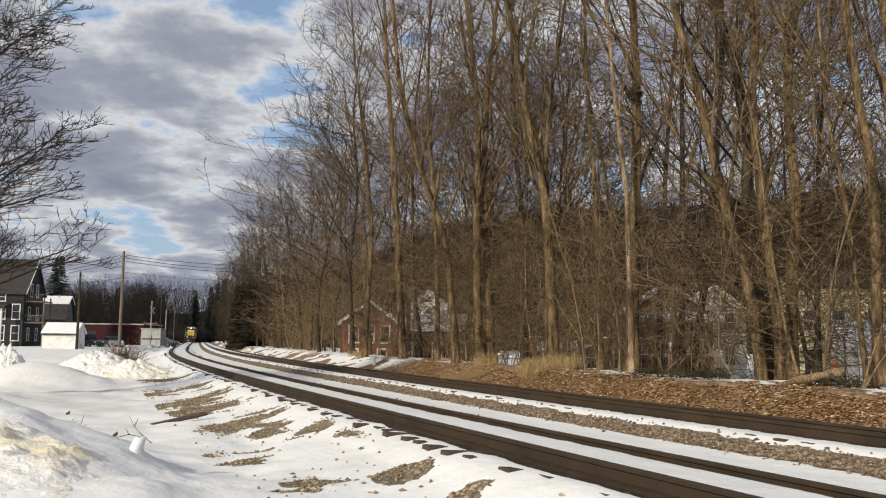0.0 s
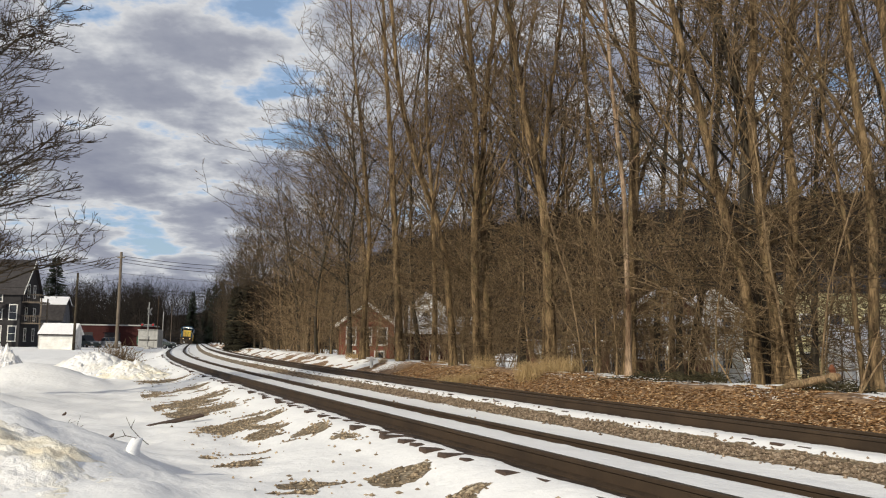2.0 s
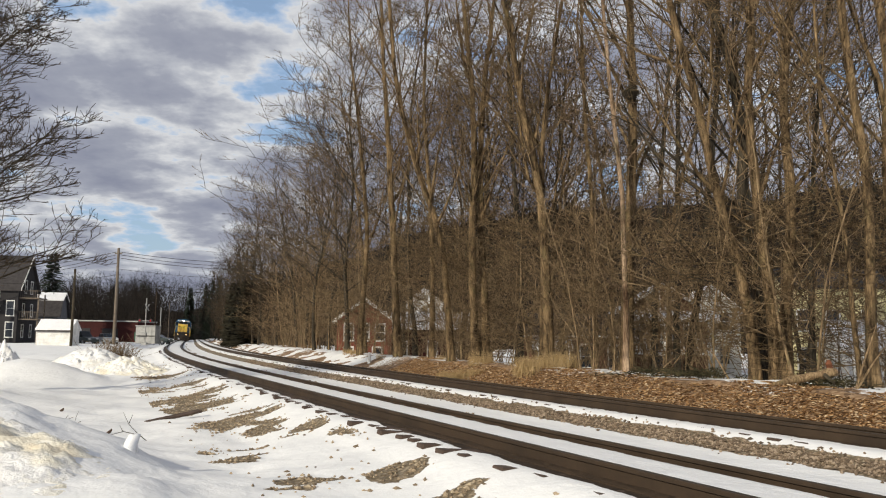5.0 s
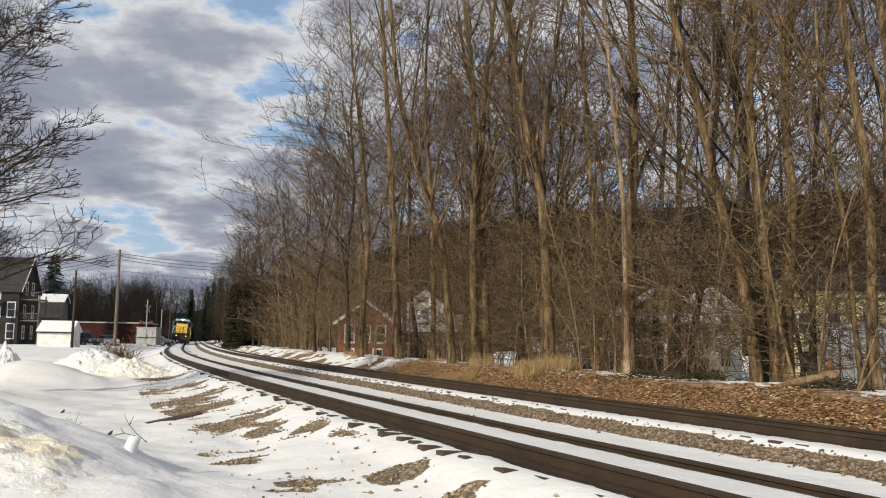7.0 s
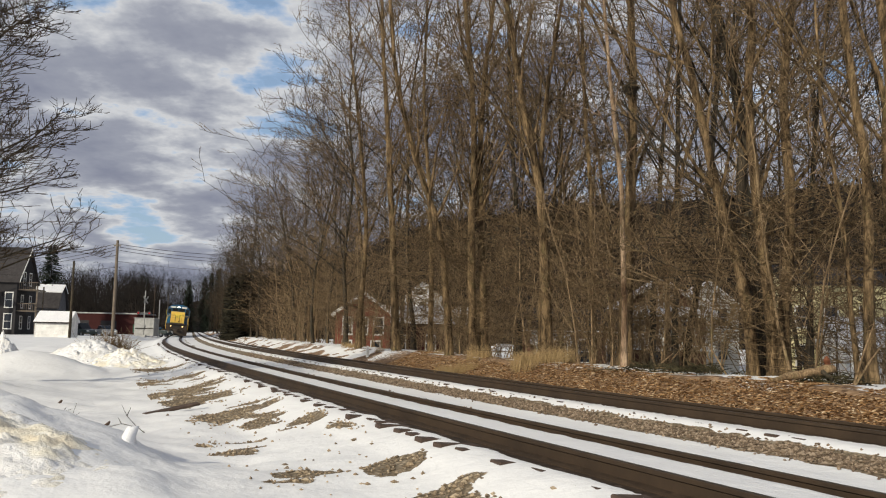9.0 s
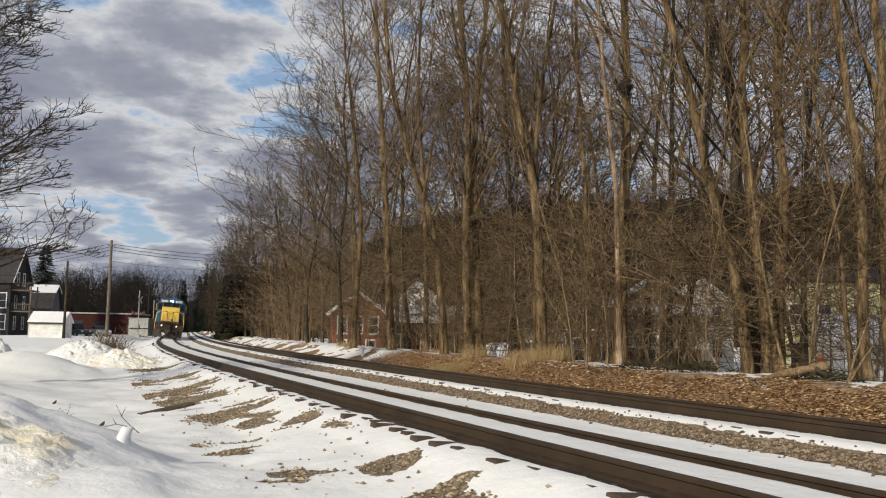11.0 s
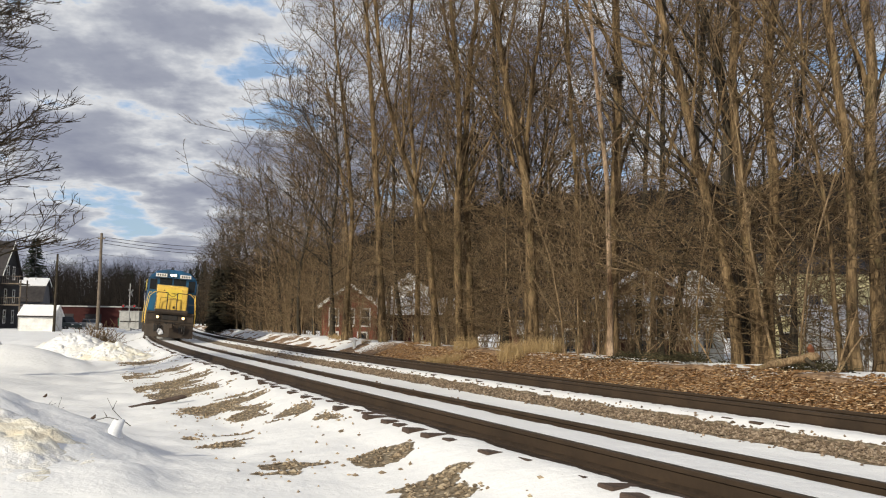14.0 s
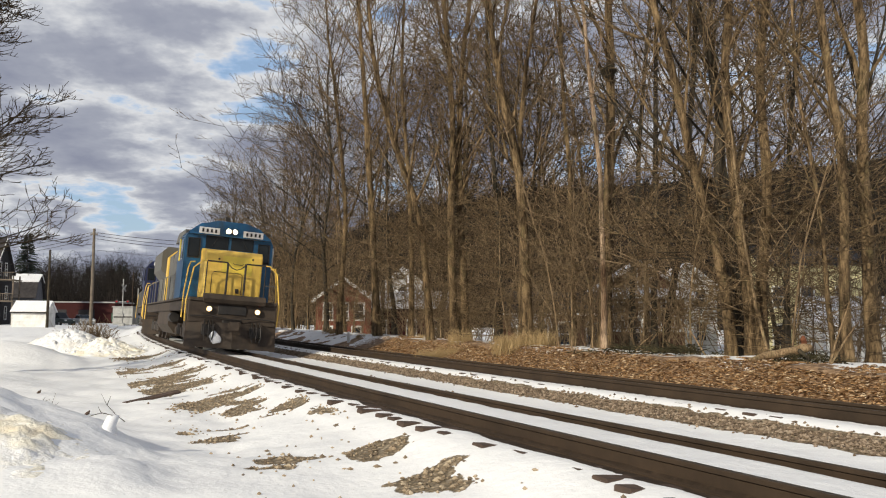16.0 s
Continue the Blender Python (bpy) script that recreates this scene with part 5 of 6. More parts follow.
def houses_behind_trees():
    g = -1.42
    h = house("brick_house", "dull red house with white trim and snowy roof behind the trees", (-5.6, 66.9, g), 6, 4.2, 8, 4.0, 1.5, BRICK, ROOF_SNOW, "y")
    for x, z in ((-1.2, 2.4), (0.0, 2.4), (1.2, 2.4), (-1.2, 0.6), (1.0, 0.6)):
        window(h, "f", x, z, 0.62, 1.2)
    h = house("brick_house", "red house wing with a dormer and snow on its roof", (-0.6, 70.1, g), 4, 6.6, 8, 3.4, 1.3, RED_WALL, ROOF_SNOW, "x")
    for x in (-2.2, 0.2, 2.2):
        window(h, "f", x, 1.1, 0.7, 1.2)
    part("dormer", prism([(-3.4, 3.4), (-3.4, 4.5), (-2.7, 5.1), (-2.0, 4.5), (-2.0, 3.4)], "y", 0.4, 3.0), BROWN_SIDING, h)
    dw = window(h, "f", -2.7, 3.75, 0.6, 0.8, 0.4)
    h = house("brown_house", "low brown house with a white-posted porch", (8.6, 53.1, g), -3, 6.5, 7, 3.0, 1.2, BROWN_SIDING, SHINGLE, "x")
    part("gutter", box(-3.6, 3.6, -0.42, -0.34, 2.78, 2.90), TRIM, h)
    porch(h, -2.6, -0.6, 0.3, 2.0, 1.5, 3, False)
    for x in (0.6, 2.3):
        window(h, "f", x, 1.0, 0.8, 1.3)
    h = house("gabled_house", "brown two-storey house with white gables and porch rails", (15.5, 59.5, g), -6, 6.0, 8, 4.6, 2.0, BROWN_SIDING, ROOF_SNOW, "y")
    porch(h, -3.4, 3.2, 1.9, 4.0, 1.8, 5)
    for x, z in ((-1.5, 2.6), (0.3, 2.6), (1.8, 2.6), (-0.6, 4.9), (0.6, 4.9), (0.0, 0.5)):
        window(h, "f", x, z, 0.7, 1.1)
    h = house("white_house", "narrow white house with a snowy gable", (21.5, 68.0, g), -8, 4.5, 8, 5.2, 1.8, WHITE_SIDING, ROOF_SNOW, "y")
    for x, z in ((-1.0, 1.0), (1.0, 1.0), (-1.0, 3.6), (1.0, 3.6)):
        window(h, "f", x, z, 0.7, 1.3)
    h = house("yellow_house", "pale yellow clapboard house with white trim and dark windows", (26.2, 56.3, g), -10, 6.2, 8, 6.3, 1.4, YELLOW_SIDING, SHINGLE, "x")
    for x, z in ((-2.2, 3.5), (-0.4, 3.5), (1.8, 3.5), (-2.2, 1.0), (0.4, 1.0)):
        window(h, "f", x, z, 0.75, 1.25)
    part("lower_roof", prism([(-2.2, 2.55), (-2.2, 2.7), (0, 3.35), (0, 3.2)], "x", -0.8, 3.3), SHINGLE, h)
    h = house("garage", "white garage with thick snow on its roof", (26.9, 49.9, g), -10, 6.0, 6, 2.3, 1.5, WHITE_SIDING, ROOF_SNOW, "x", snow=0.15)
    part("garage_door", box(-1.3, 1.3, -0.06, 0.01, 0.05, 2.0, 0.02), TRIM, h)
    h = house("white_cottage", "distant pale house up the slope with a snowy roof", (-1.8, 118, 1.0), 0, 5, 6, 5, 2, WHITE_SIDING, ROOF_SNOW, "y")
    window(h, "f", 0, 3, 0.9, 1.4)
    # picket fence in the yellow house's yard
    f = tagged(new("picket_fence"), "weathered white picket fence in the snowy yard", "fence")
    f.matrix_basis = pose(21, 44.6, g, 0, 0, -10)
    first = part("picket", prism([(-0.045, 0), (-0.045, 1.0), (0, 1.1), (0.045, 1.0), (0.045, 0)], "y", -0.012, 0.012), TRIM, f)
    for i in range(1, 46):
        share("picket", first, f, pose(i * 0.16, 0, 0))
    for z in (0.25, 0.8):
        part("fence_rail", box(-0.1, 7.3, 0.014, 0.05, z, z + 0.08), TRIM, f)


town()
street()
DARK_CAR = grimy("dark_car_paint", (0.03, 0.045, 0.045), 0.3, (0.1, 0.1, 0.1), 0.3)
SILVER_CAR = grimy("silver_car_paint", (0.40, 0.41, 0.42), 0.3, (0.2, 0.2, 0.2), 0.3, 0.3)
car("dark green parked car beside the shed", (-45.5, 111.5, -0.25), 60, DARK_CAR, True)
car("silver parked car in the snowy lot", (-42.6, 112.5, -0.25), 35, SILVER_CAR, False)
car("dark parked car near the red building", (-40.3, 125, -0.25), 80, DARK_CAR, False)
conifer("tall dark fir tree behind the houses", (ray_place(99, 133), 133, -0.7), 14.2, 3.6, 5)
rng_c = random.Random(9)
for i, (px, y, h) in enumerate(((258, 265, 17.5), (268, 255, 16.5), (345, 275, 17), (372, 280, 18.5), (384, 270, 19), (396, 262, 20), (60, 150, 8))):
    conifer("distant dark pine at the edge of the woods", (ray_place(px, y), y, -0.7), h, 3.0, 60 + i, "pine_tree")
for i, (y, d) in enumerate(((97, 6.9), (100, 6.6), (103, 6.8), (106, 7.0), (94, 7.6), (98, 7.8))):
    p = at_track(y, d)
    conifer("brownish green cedar beside the track", (p.x, p.y, -0.3), 7.0 + 0.5 * (i % 3), 1.4, 80 + i, "cedar_tree", CEDAR, 0.4)
houses_behind_trees()

# ---- small things on the ground ----
DRY_GRASS = plain("dry_straw_grass", (0.42, 0.30, 0.15), 0.9, 0, 0.3, 3)
MOSSY = bark("mossy_dead_twigs", (0.028, 0.026, 0.014), (0.10, 0.085, 0.045), 8.0)
LOG_WOOD = bark("split_log_wood", (0.26, 0.17, 0.095), (0.44, 0.31, 0.18), 12)


def tuft(seed, n, h, spread_r, label):
    rng = random.Random(seed)
    V, F = [], []
    for i in range(n):
        a, rr = rng.uniform(0, math.tau), spread_r * math.sqrt(rng.random())
        x, y = math.cos(a) * rr, math.sin(a) * rr * 0.6
        hh = h * rng.uniform(0.4, 1.1)
        bx, by = rng.gauss(0.15, 0.6) * hh, rng.gauss(0, 0.6) * hh
        w, t = 0.0045, rng.uniform(0, math.tau)
        dx, dy = math.cos(t) * w, math.sin(t) * w
        b = len(V)
        V.extend([(x - dx, y - dy, -0.1), (x + dx, y + dy, -0.1), (x + bx * 0.4 + dx, y + by * 0.4 + dy, hh * 0.6), (x + bx * 0.4 - dx, y + by * 0.4 - dy, hh * 0.6), (x + bx, y + by, hh * 0.95)])
        F.extend([(b, b + 1, b + 2, b + 3), (b + 3, b + 2, b + 4)])
    ob = mesh_ob("grass_tuft", V, F, DRY_GRASS)
    return tagged(ob, label, "grass", "dry grass tufts")


def on_ground(x, y, dz=0.0):
    return (x, y, ground_z(x, y)[0] + dz)


def grass():
    rng = random.Random(4)
    kinds = [tuft(i, 330, 0.6, 0.75, "dry straw-coloured grass tuft by the track") for i in range(3)]
    spots = []
    for px0, px1, y0, n in ((805, 875, 29.0, 5), (935, 1015, 26.0, 6)):
        for i in range(n):
            y = y0 + rng.uniform(-1.2, 1.2)
            spots.append((ray_place(rng.uniform(px0, px1), y), y, rng.uniform(0.45, 0.95)))
    for i in range(6):
        p = at_track(rng.uniform(26, 45), rng.uniform(6.6, 8.2))
        spots.append((p.x, p.y, rng.uniform(0.3, 0.6)))
    for i, (x, y, s) in enumerate(spots):
        m = Matrix.Translation(on_ground(x, y)) @ pose(0, 0, 0, 0, 0, rng.uniform(0, 360)) @ Matrix.Scale(s, 4)
        if i < 3:
            kinds[i].matrix_basis = m
        else:
            copy_thing(kinds[i % 3], m).matrix_basis = m


def scattered(name, label, category, mat, spots, shape, seed):
    """Many small loose pieces in one mesh: stones, leaves or chunks."""
    rng = random.Random(seed)
    V, F = [], []
    for x, y, z, s in spots:
        vs, fs = shape(rng, s)
        b = len(V)
        V.extend([(x + v[0], y + v[1], z + v[2]) for v in vs])
        F.extend([tuple(i + b for i in f) for f in fs])
    return tagged(mesh_ob(name, V, F, mat), label, category, kind="stuff")


def stone_shape(rng, s):
    """A broken stone: a skewed octahedron with two cut corners."""
    ax = [s * rng.uniform(0.6, 1.2) for _ in range(3)]
    ax[2] *= 0.75
    dirs = [(1, 0, 0), (0.2, 1, 0.1), (-1, 0.15, 0), (-0.1, -1, 0.1), (0.1, 0, 1), (0, 0.1, -1)]
    t = rng.uniform(0, math.tau)
    c, sn = math.cos(t), math.sin(t)
    vs = []
    for d in dirs:
        x, y, z = (d[i] * ax[i] * rng.uniform(0.75, 1.2) for i in range(3))
        vs.append((x * c - y * sn, x * sn + y * c, z))
    return vs, [(0, 1, 4), (1, 2, 4), (2, 3, 4), (3, 0, 4), (1, 0, 5), (2, 1, 5), (3, 2, 5), (0, 3, 5)]


def leaf_shape(rng, s):
    t = rng.uniform(0, math.tau)
    c, sn = math.cos(t), math.sin(t)
    lift = rng.uniform(0.1, 0.7)
    pts = [(-1, 0, 0), (-0.2, 0.55, lift), (1, 0, rng.uniform(0, 0.6)), (-0.2, -0.55, lift * rng.uniform(0, 1))]
    return [((x * c - y * sn) * s, (x * sn + y * c) * s, z * s) for x, y, z in pts], [(0, 1, 2), (0, 2, 3)]


def chunk_shape(rng, s):
    bm = bmesh.new()
    bmesh.ops.create_icosphere(bm, subdivisions=1, radius=s)
    o = Vector((rng.uniform(0, 50), rng.uniform(0, 50), 0))
    sc = Vector((rng.uniform(0.7, 1.3), rng.uniform(0.7, 1.3), rng.uniform(0.5, 0.9)))
    vs = [tuple(Vector((v.co.x * sc.x, v.co.y * sc.y, v.co.z * sc.z)) * (1 + 0.5 * noise.noise(v.co / s * 0.9 + o))) for v in bm.verts]
    bm.verts.index_update()
    fs = [tuple(v.index for v in f.verts) for f in bm.faces]
    bm.free()
    return vs, fs


def stones_and_leaves():
    k = Mat("ballast_stone", 0.85, 0, 0.25)
    c = k.ramp(k.island(), (0.0, (0.09, 0.066, 0.046)), (0.5, (0.20, 0.145, 0.098)), (1.0, (0.37, 0.29, 0.21)))
    k.color(k.mix(1.0, c, k.ramp(k.noise(25, 3), (0.3, 0.75), (0.7, 1.05)), "MULTIPLY"))
    tan = Mat("tan_gravel", 0.85, 0, 0.25)
    c = tan.ramp(tan.island(), (0.0, (0.17, 0.13, 0.09)), (0.5, (0.34, 0.26, 0.17)), (1.0, (0.50, 0.41, 0.29)))
    tan.color(tan.mix(1.0, c, tan.ramp(tan.noise(25, 3), (0.3, 0.75), (0.7, 1.05)), "MULTIPLY"))
    rng = random.Random(31)
    spots, loose = [], []
    while len(spots) + len(loose) < 16000:
        y = 6 + 42 * rng.random() ** 1.5
        d = rng.choice((rng.gauss(2.86, 0.14), rng.gauss(2.86, 0.14), rng.uniform(-3.6, -1.45), rng.uniform(-3.6, -1.45), rng.gauss(1.35, 0.12)))
        p = at_track(y, d)
        n1, n2 = wob(p.x, p.y, 0.55, 40), wob(p.x, p.y, 2.2, 41)
        if d < 0 and bare(p.x, p.y, n1, n2, d) < 0.03 + 0.10 * rng.random() and rng.random() > 0.035:
            continue
        if 1 < d < 2 and n1 + n2 * 0.4 < 0.1:
            continue
        s = rng.uniform(0.014, 0.04)
        (loose if d < 0 else spots).append((p.x, p.y, ground_z(p.x, p.y)[0] + s * 0.25, s))
    scattered("ballast", "brown and grey ballast stones between the two tracks", "gravel", k.m, spots, stone_shape, 5)
    scattered("gravel", "loose tan gravel on bare patches between snow", "gravel", tan.m, loose, stone_shape, 7)
    k = Mat("fallen_leaves", 0.85, 0, 0.2)
    k.color(k.ramp(k.island(), (0.0, (0.11, 0.058, 0.026)), (0.4, (0.31, 0.175, 0.08)), (0.75, (0.45, 0.285, 0.14)), (1.0, (0.62, 0.49, 0.33))))
    spots = []
    while len(spots) < 30000:
        y = 9 + 24 * rng.random() ** 1.3
        d = rng.uniform(5.75, 8.6)
        p = at_track(y, d)
        if d > 7.2 and wob(p.x, p.y, 0.55, 40) + 0.5 * wob(p.x, p.y, 2.2, 41) < 0.0:
            continue
        spots.append((p.x, p.y, ground_z(p.x, p.y)[0] + 0.01, rng.uniform(0.022, 0.055)))
    scattered("fallen_leaves", "brown fallen oak leaves on the bank", "leaves", k.m, spots, leaf_shape, 6)


def snow_banks():
    """Ploughed heaps of broken, sand-stained snow."""
    k = Mat("dirty_ploughed_snow", 0.8, 0, 0.2).world()
    a = k.ramp(k.noise(1.6, 6, 0.6), (0.42, (0.81, 0.80, 0.78)), (0.58, (0.81, 0.76, 0.63)), (0.78, (0.68, 0.57, 0.40)))
    k.color(k.mix(k.ramp(k.noise(22, 3, 0.7), (0.70, 0.0), (0.78, 0.6)), a, (0.22, 0.17, 0.11)))
    k.bump(k.noise(7, 5, 0.65), 0.7, 0.06)
    stained = k.m
    k = Mat("white_ploughed_snow", 0.8, 0, 0.2).world()
    a = k.ramp(k.noise(1.2, 6, 0.6), (0.45, (0.78, 0.78, 0.78)), (0.72, (0.76, 0.73, 0.66)), (0.85, (0.50, 0.43, 0.32)))
    k.color(k.mix(k.ramp(k.noise(22, 3, 0.7), (0.72, 0.0), (0.8, 0.5)), a, (0.22, 0.17, 0.11)))
    k.bump(k.noise(5, 5, 0.65), 0.7, 0.08)
    white = k.m
    rng = random.Random(8)

    def heap(cx, cy, rx, ry, h, n, size, label, amp=None):
        mat = stained if amp else white
        crust = 0.5 if amp else 1.0
        amp = amp or h
        root = tagged(new("snow_pile"), label, "snow pile")
        V, F, m = [], [], 110
        for j in range(m):
            for i in range(m):
                u, v = i / (m - 1) * 2 - 1, j / (m - 1) * 2 - 1
                x, y = cx + u * rx * 1.6, cy + v * ry * 1.6
                q = (u * 1.6) ** 2 + (v * 1.6) ** 2
                e = math.exp(-q * 1.5)
                z = h * e + e * (0.55 * amp * abs(wob(x, y, 1.1 / rx * 3, 3)) + 0.25 * amp * abs(wob(x, y, 2.6 / rx * 3, 4)) + 0.13 * amp * wob(x, y, 7 / rx * 3, 4) + 0.20 * crust * abs(wob(x, y, 5.5, 6)) + 0.14 * crust * abs(wob(x, y, 11, 7))) - 0.12
                V.append((x, y, ground_z(x, y)[0] + z))
        for j in range(m - 1):
            for i in range(m - 1):
                b = j * m + i
                F.append((b, b + 1, b + m + 1, b + m))
        mesh_ob("mound", V, F, mat, root, smooth=True)
        sp = []
        for _ in range(n):
            u, v = rng.gauss(0, 0.55), rng.gauss(0, 0.55)
            x, y = cx + u * rx, cy + v * ry
            e = math.exp(-(u * u + v * v) * 1.5)
            sp.append((x, y, ground_z(x, y)[0] + h * e * 1.05 - 0.10, size * rng.choice((0.3, 0.4, 0.5, 0.8, 1.4))))
        ch = scattered("rubble", "", "", mat, sp, chunk_shape, n)
        ch.parent = root

    heap(-15.0, 38, 2.4, 1.7, 0.46, 150, 0.12, "heap of broken ploughed snow chunks")
    heap(-12.9, 37, 1.5, 1.3, 0.55, 50, 0.10, "sand-stained end of the ploughed snow heap", 0.5)
    heap(-19.0, 38, 1.1, 1.0, 0.95, 24, 0.12, "rounded pile of ploughed snow")
    heap(-4.75, 8.7, 2.3, 1.9, 0.13, 40, 0.03, "sand-stained snow bank beside the lane", 0.16)


def odds_and_ends():
    # a snow stump on the smooth slope
    bm = tube([(0, 0, -0.1), (0.01, 0, 0.05), (0.03, 0, 0.12), (0.04, 0, 0.15), (0.045, 0, 0.17)], [0.10, 0.085, 0.07, 0.055, 0.02], 10)
    for v in bm.verts:
        v.co += Vector((0.03, 0.03, 0.05)) * noise.noise(v.co * 11)
    s = part("snow_lump", bm, PACKED, None, "", True)
    x, y = ray_place(252, 10.4), 10.4
    s.location = on_ground(x, y)
    tagged(s, "small upright lump of snow", "snow lump")
    # weathered board on the gravel
    b = part("board", box(-0.6, 0.6, -0.1, 0.1, 0, 0.05, 0.01), TIE_WOOD)
    x, y = ray_place(325, 18.3), 18.3
    b.matrix_basis = Matrix.Translation(on_ground(x, y, 0.02)) @ pose(0, 0, 0, 4, -9, 42)
    tagged(b, "dark weathered board lying on gravel", "board")
    # twigs in the snow
    twigs = (
        ((-4.92, 15.0), [[(0, 0), (-0.12, 0.12), (-0.30, 0.28), (-0.44, 0.46)], [(-0.12, 0.10), (-0.42, 0.14), (-0.70, 0.06), (-0.90, 0.02)], [(-0.42, 0.13), (-0.50, 0.24)], [(-0.30, 0.28), (-0.22, 0.44)], [(-0.70, 0.06), (-0.62, -0.01)]]),
        ((-6.35, 15.0), [[(0, 0), (0.13, 0.14), (0.21, 0.40)], [(0.13, 0.14), (0.28, 0.24)], [(0.05, 0.05), (0.24, 0.13)]]),
        ((-7.35, 17.0), [[(0, 0), (0.14, 0.05), (0.36, 0.12)], [(0.14, 0.05), (0.20, 0.14)]]))
    for (x, y), arms in twigs:
        t = tagged(new("fallen_twig"), "thin dark branch lying on the snow", "twig", "twigs")
        t.matrix_basis = Matrix.Translation(on_ground(x, y))
        for arm in arms:
            pts = [Vector((u, 0.10 * math.sin(u * 9), h)) for u, h in arm]
            part("branch", tube(pts, [0.008 - 0.005 * i / (len(pts) - 1) for i in range(len(pts))], 5), BARK_DARK, t)
    for px, y in ((215, 16), (130, 20), (85, 48)):
        c = part("debris", tube([(-0.05, 0, 0), (0, 0.02, 0.04), (0.03, 0, 0.08)], [0.025, 0.03, 0.012], 6), TIE_WOOD)
        c.location = on_ground(ray_place(px, y), y)
        tagged(c, "small dark chunk of debris on snow", "debris", "debris")
    # fallen log with torn end
    lg = tagged(new("fallen_log"), "split fallen log with a torn mossy end on leaf litter", "log")
    x, y = ray_place(1440, 17.3), 17.3
    lg.matrix_basis = Matrix.Translation(on_ground(x, y, 0.20)) @ pose(0, 0, 0, 0, -4, 4)
    ts = [i / 16 for i in range(17)]
    bm = tube([(-0.72 + 1.3 * t, 0.04 * math.sin(t * 5), -0.11 + 0.17 * t) for t in ts], [float(np.interp(t, [0, 0.25, 0.7, 0.9, 1], [0.03, 0.075, 0.095, 0.105, 0.08])) for t in ts], 12)
    for v in bm.verts:
        v.co += Vector((0, 0, 0.03)) * noise.noise(v.co * 5) + Vector((0.03, 0.05, 0)) * noise.noise(v.co * 9)
    part("trunk", bm, LOG_WOOD, lg, "", True)
    part("stub", tube([(0.30, -0.1, 0.02), (0.36, -0.32, -0.12), (0.30, -0.4, -0.22)], [0.05, 0.035, 0.02], 7), BARK_DARK, lg)
    part("root_tuft", tube([(0.46, 0, 0.05), (0.49, 0.02, 0.16), (0.46, 0, 0.24), (0.47, 0, 0.31)], [0.09, 0.06, 0.065, 0.02], 7), plain("red_brown_rot", (0.16, 0.06, 0.03), 0.9, 0, 0.4, 8, 0.6), lg, "reddish rotten stub")
    for i, (px0, y0, px1, z1) in enumerate(((1525, 16.3, 1575, 1.2), (1528, 16.3, 1590, 0.8), (1300, 20, 1270, 0.7), (1170, 22.5, 1210, 0.5))):
        a = Vector(on_ground(ray_place(px0, y0), y0))
        b2 = Vector((ray_place(px1, y0), y0 + 0.2, a.z + z1))
        st = part("fallen_branch", tube([a, a.lerp(b2, 0.5) + Vector((0, 0, 0.04)), b2], [0.022, 0.016, 0.008], 6), LOG_WOOD)
        tagged(st, "pale fallen branch leaning in the leaf litter", "branch", "fallen branches")
    # low brush on the leafy bank
    for seed, px, y, w in ((71, 1180, 21.6, 1.5), (72, 1255, 20.4, 0.8), (73, 1490, 17.2, 0.9)):
        rng = random.Random(seed)
        bm = bmesh.new()
        for _ in range(170):
            u = rng.gauss(0, 0.42)
            o = Vector((u * w, rng.gauss(0, 0.25), 0.02 + 0.20 * math.exp(-u * u * 3) * rng.random()))
            a, ln = rng.uniform(0, math.tau), rng.uniform(0.15, 0.55)
            e = o + Vector((math.cos(a) * ln, math.sin(a) * ln * 0.6, rng.uniform(-0.08, 0.16)))
            add_tube(bm, [o, o.lerp(e, 0.5) + Vector((0, 0, 0.03)), e], [0.010, 0.007, 0.004], 3)
        br = part("brush_pile", bm, MOSSY)
        x = ray_place(px, y)
        br.matrix_basis = Matrix.Translation(on_ground(x, y)) @ pose(0, 0, 0, 0, 0, -22)
        tagged(br, "low heap of dark mossy brush on the leaves", "brush", kind="stuff")
    # white marker post beside the far track
    p = at_track(37.0, 6.6)
    mk = tagged(new("marker_post"), "short white marker post beside the far track", "post")
    mk.matrix_basis = Matrix.Translation((p.x, p.y, ground_z(p.x, p.y)[0]))
    part("post", box(-0.07, 0.07, -0.05, 0.05, -0.1, 0.42, 0.02), WHITE, mk)
    part("cap", box(-0.05, 0.05, -0.04, 0.04, 0.42, 0.50, 0.02), WHITE, mk)
    # scrub on the ploughed heap
    undergrowth([Vector(on_ground(ray_place(px, 41), 41)) for px in (196, 208, 218, 228, 238)], "low brown scrub behind the snow heap", 401, 26, 1.5)


grass()
snow_banks()
stones_and_leaves()
odds_and_ends()


def train_pose(s):
    """The pose of a unit whose front stands at arc length s; its own y axis points to its rear."""
    a = at_track(float(np.interp(s + 4.3, LINE_S, LINE_Y)), 0)
    b = at_track(float(np.interp(s + 16.9, LINE_S, LINE_Y)), 0)
    d = (b - a).normalized()
    o = a - d * 4.3
    return Matrix.Translation((o.x, o.y, -0.052)) @ Euler((0, 0, math.atan2(-d.x, d.y))).to_matrix().to_4x4() @ Euler((0, CANT, 0)).to_matrix().to_4x4()


SPEED = 14.58
END_S = float(np.interp(28.92, LINE_Y, LINE_S))


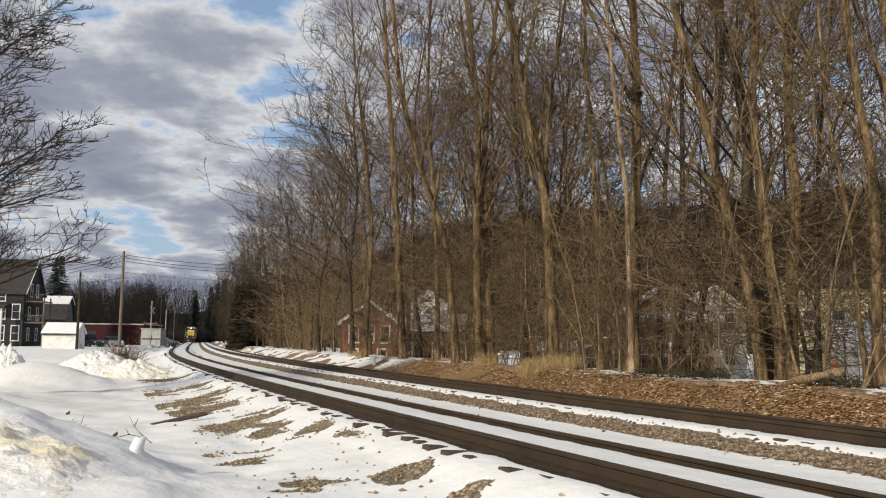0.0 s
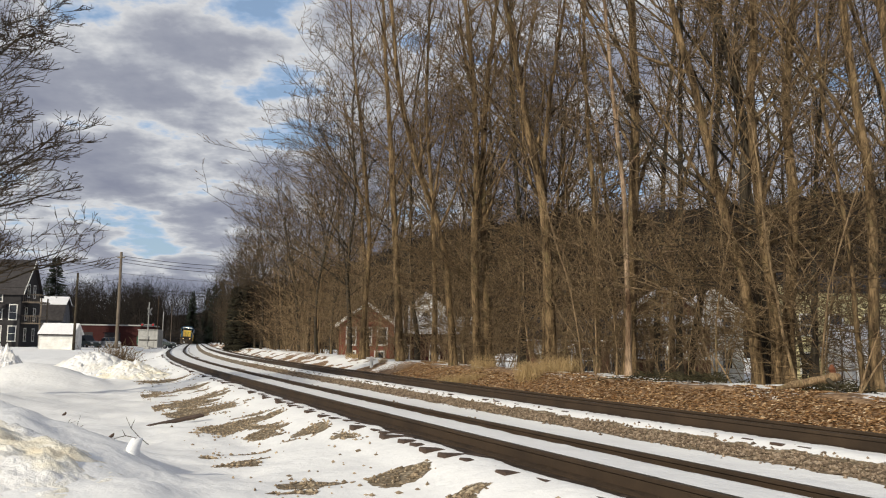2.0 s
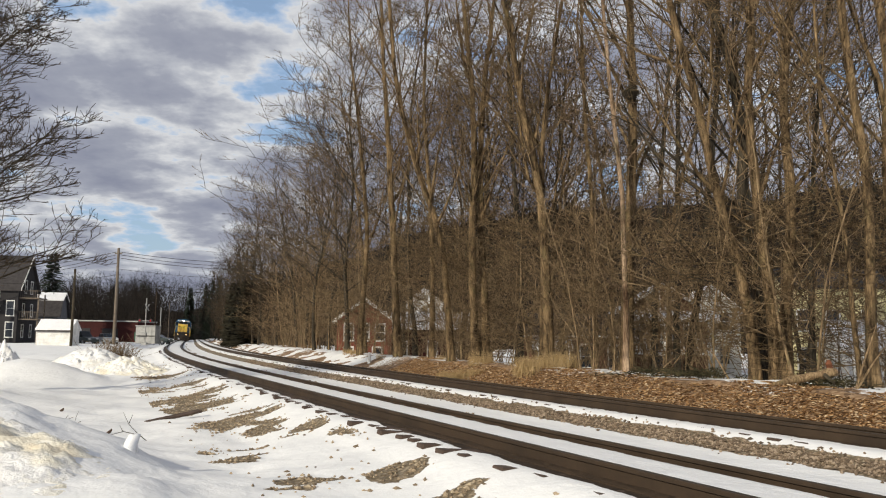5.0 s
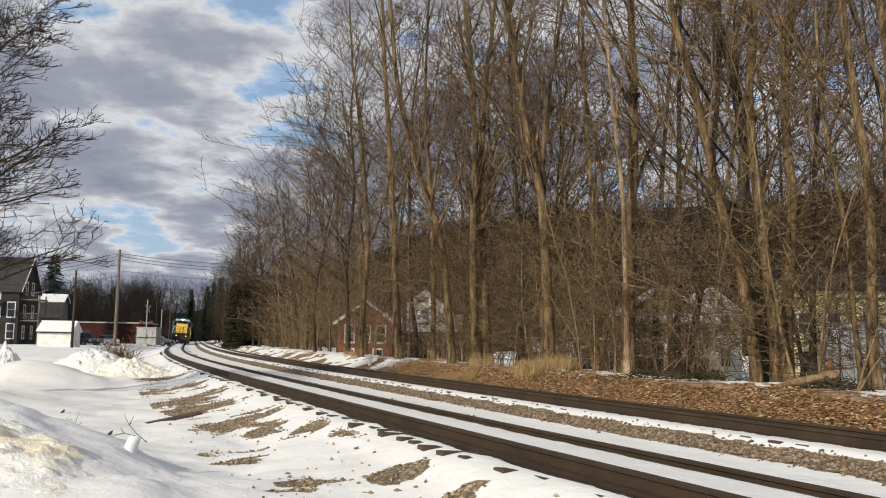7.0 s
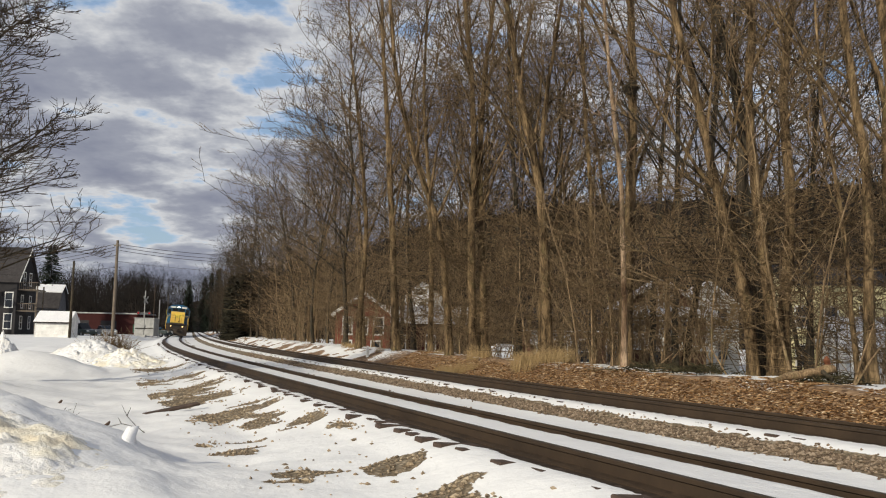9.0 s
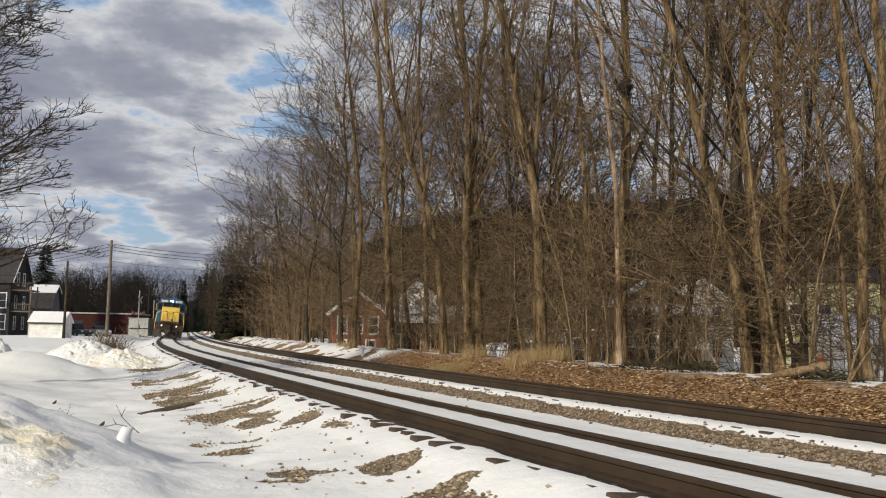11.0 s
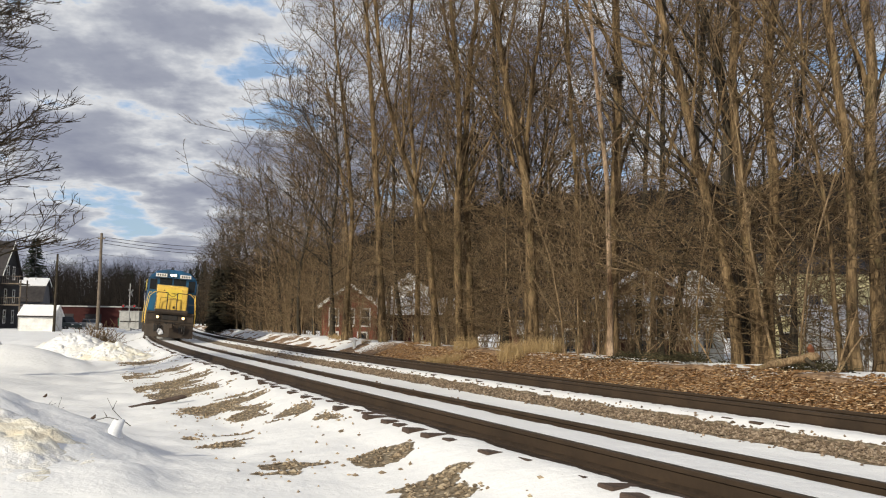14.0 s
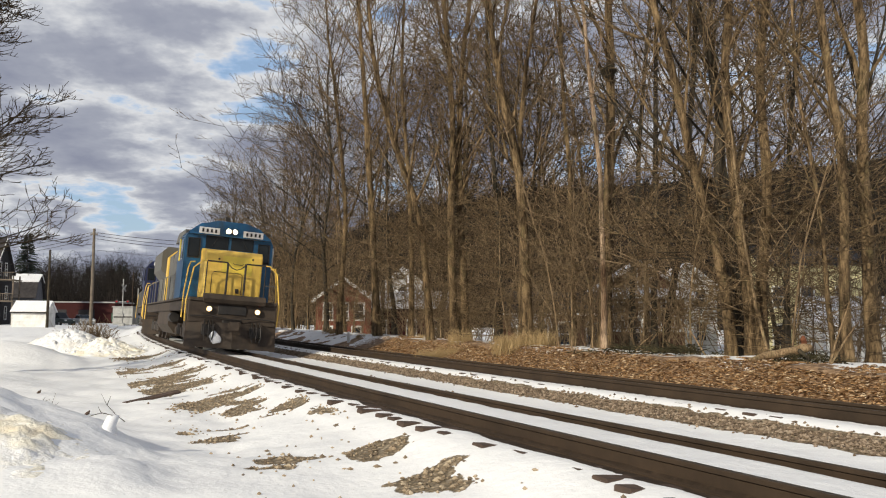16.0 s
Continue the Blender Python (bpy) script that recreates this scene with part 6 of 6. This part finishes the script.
def motions():
    """The train rolls towards the camera at a steady speed and its wheels turn with it."""
    times = [i * 0.5 for i in range(33)]
    walk(loco, [(t, train_pose(END_S + SPEED * (16.0 - t))) for t in times])
    walk(helper, [(t, train_pose(END_S + 21.9 + SPEED * (16.0 - t))) for t in times])
    turn = math.degrees(SPEED / 0.511)
    for ax in loco_wheels + helper_wheels:
        y = ax.location.y
        walk(ax, [(i / 30, pose(0, y, 0, turn * i / 30 % 360)) for i in range(481)])


motions()
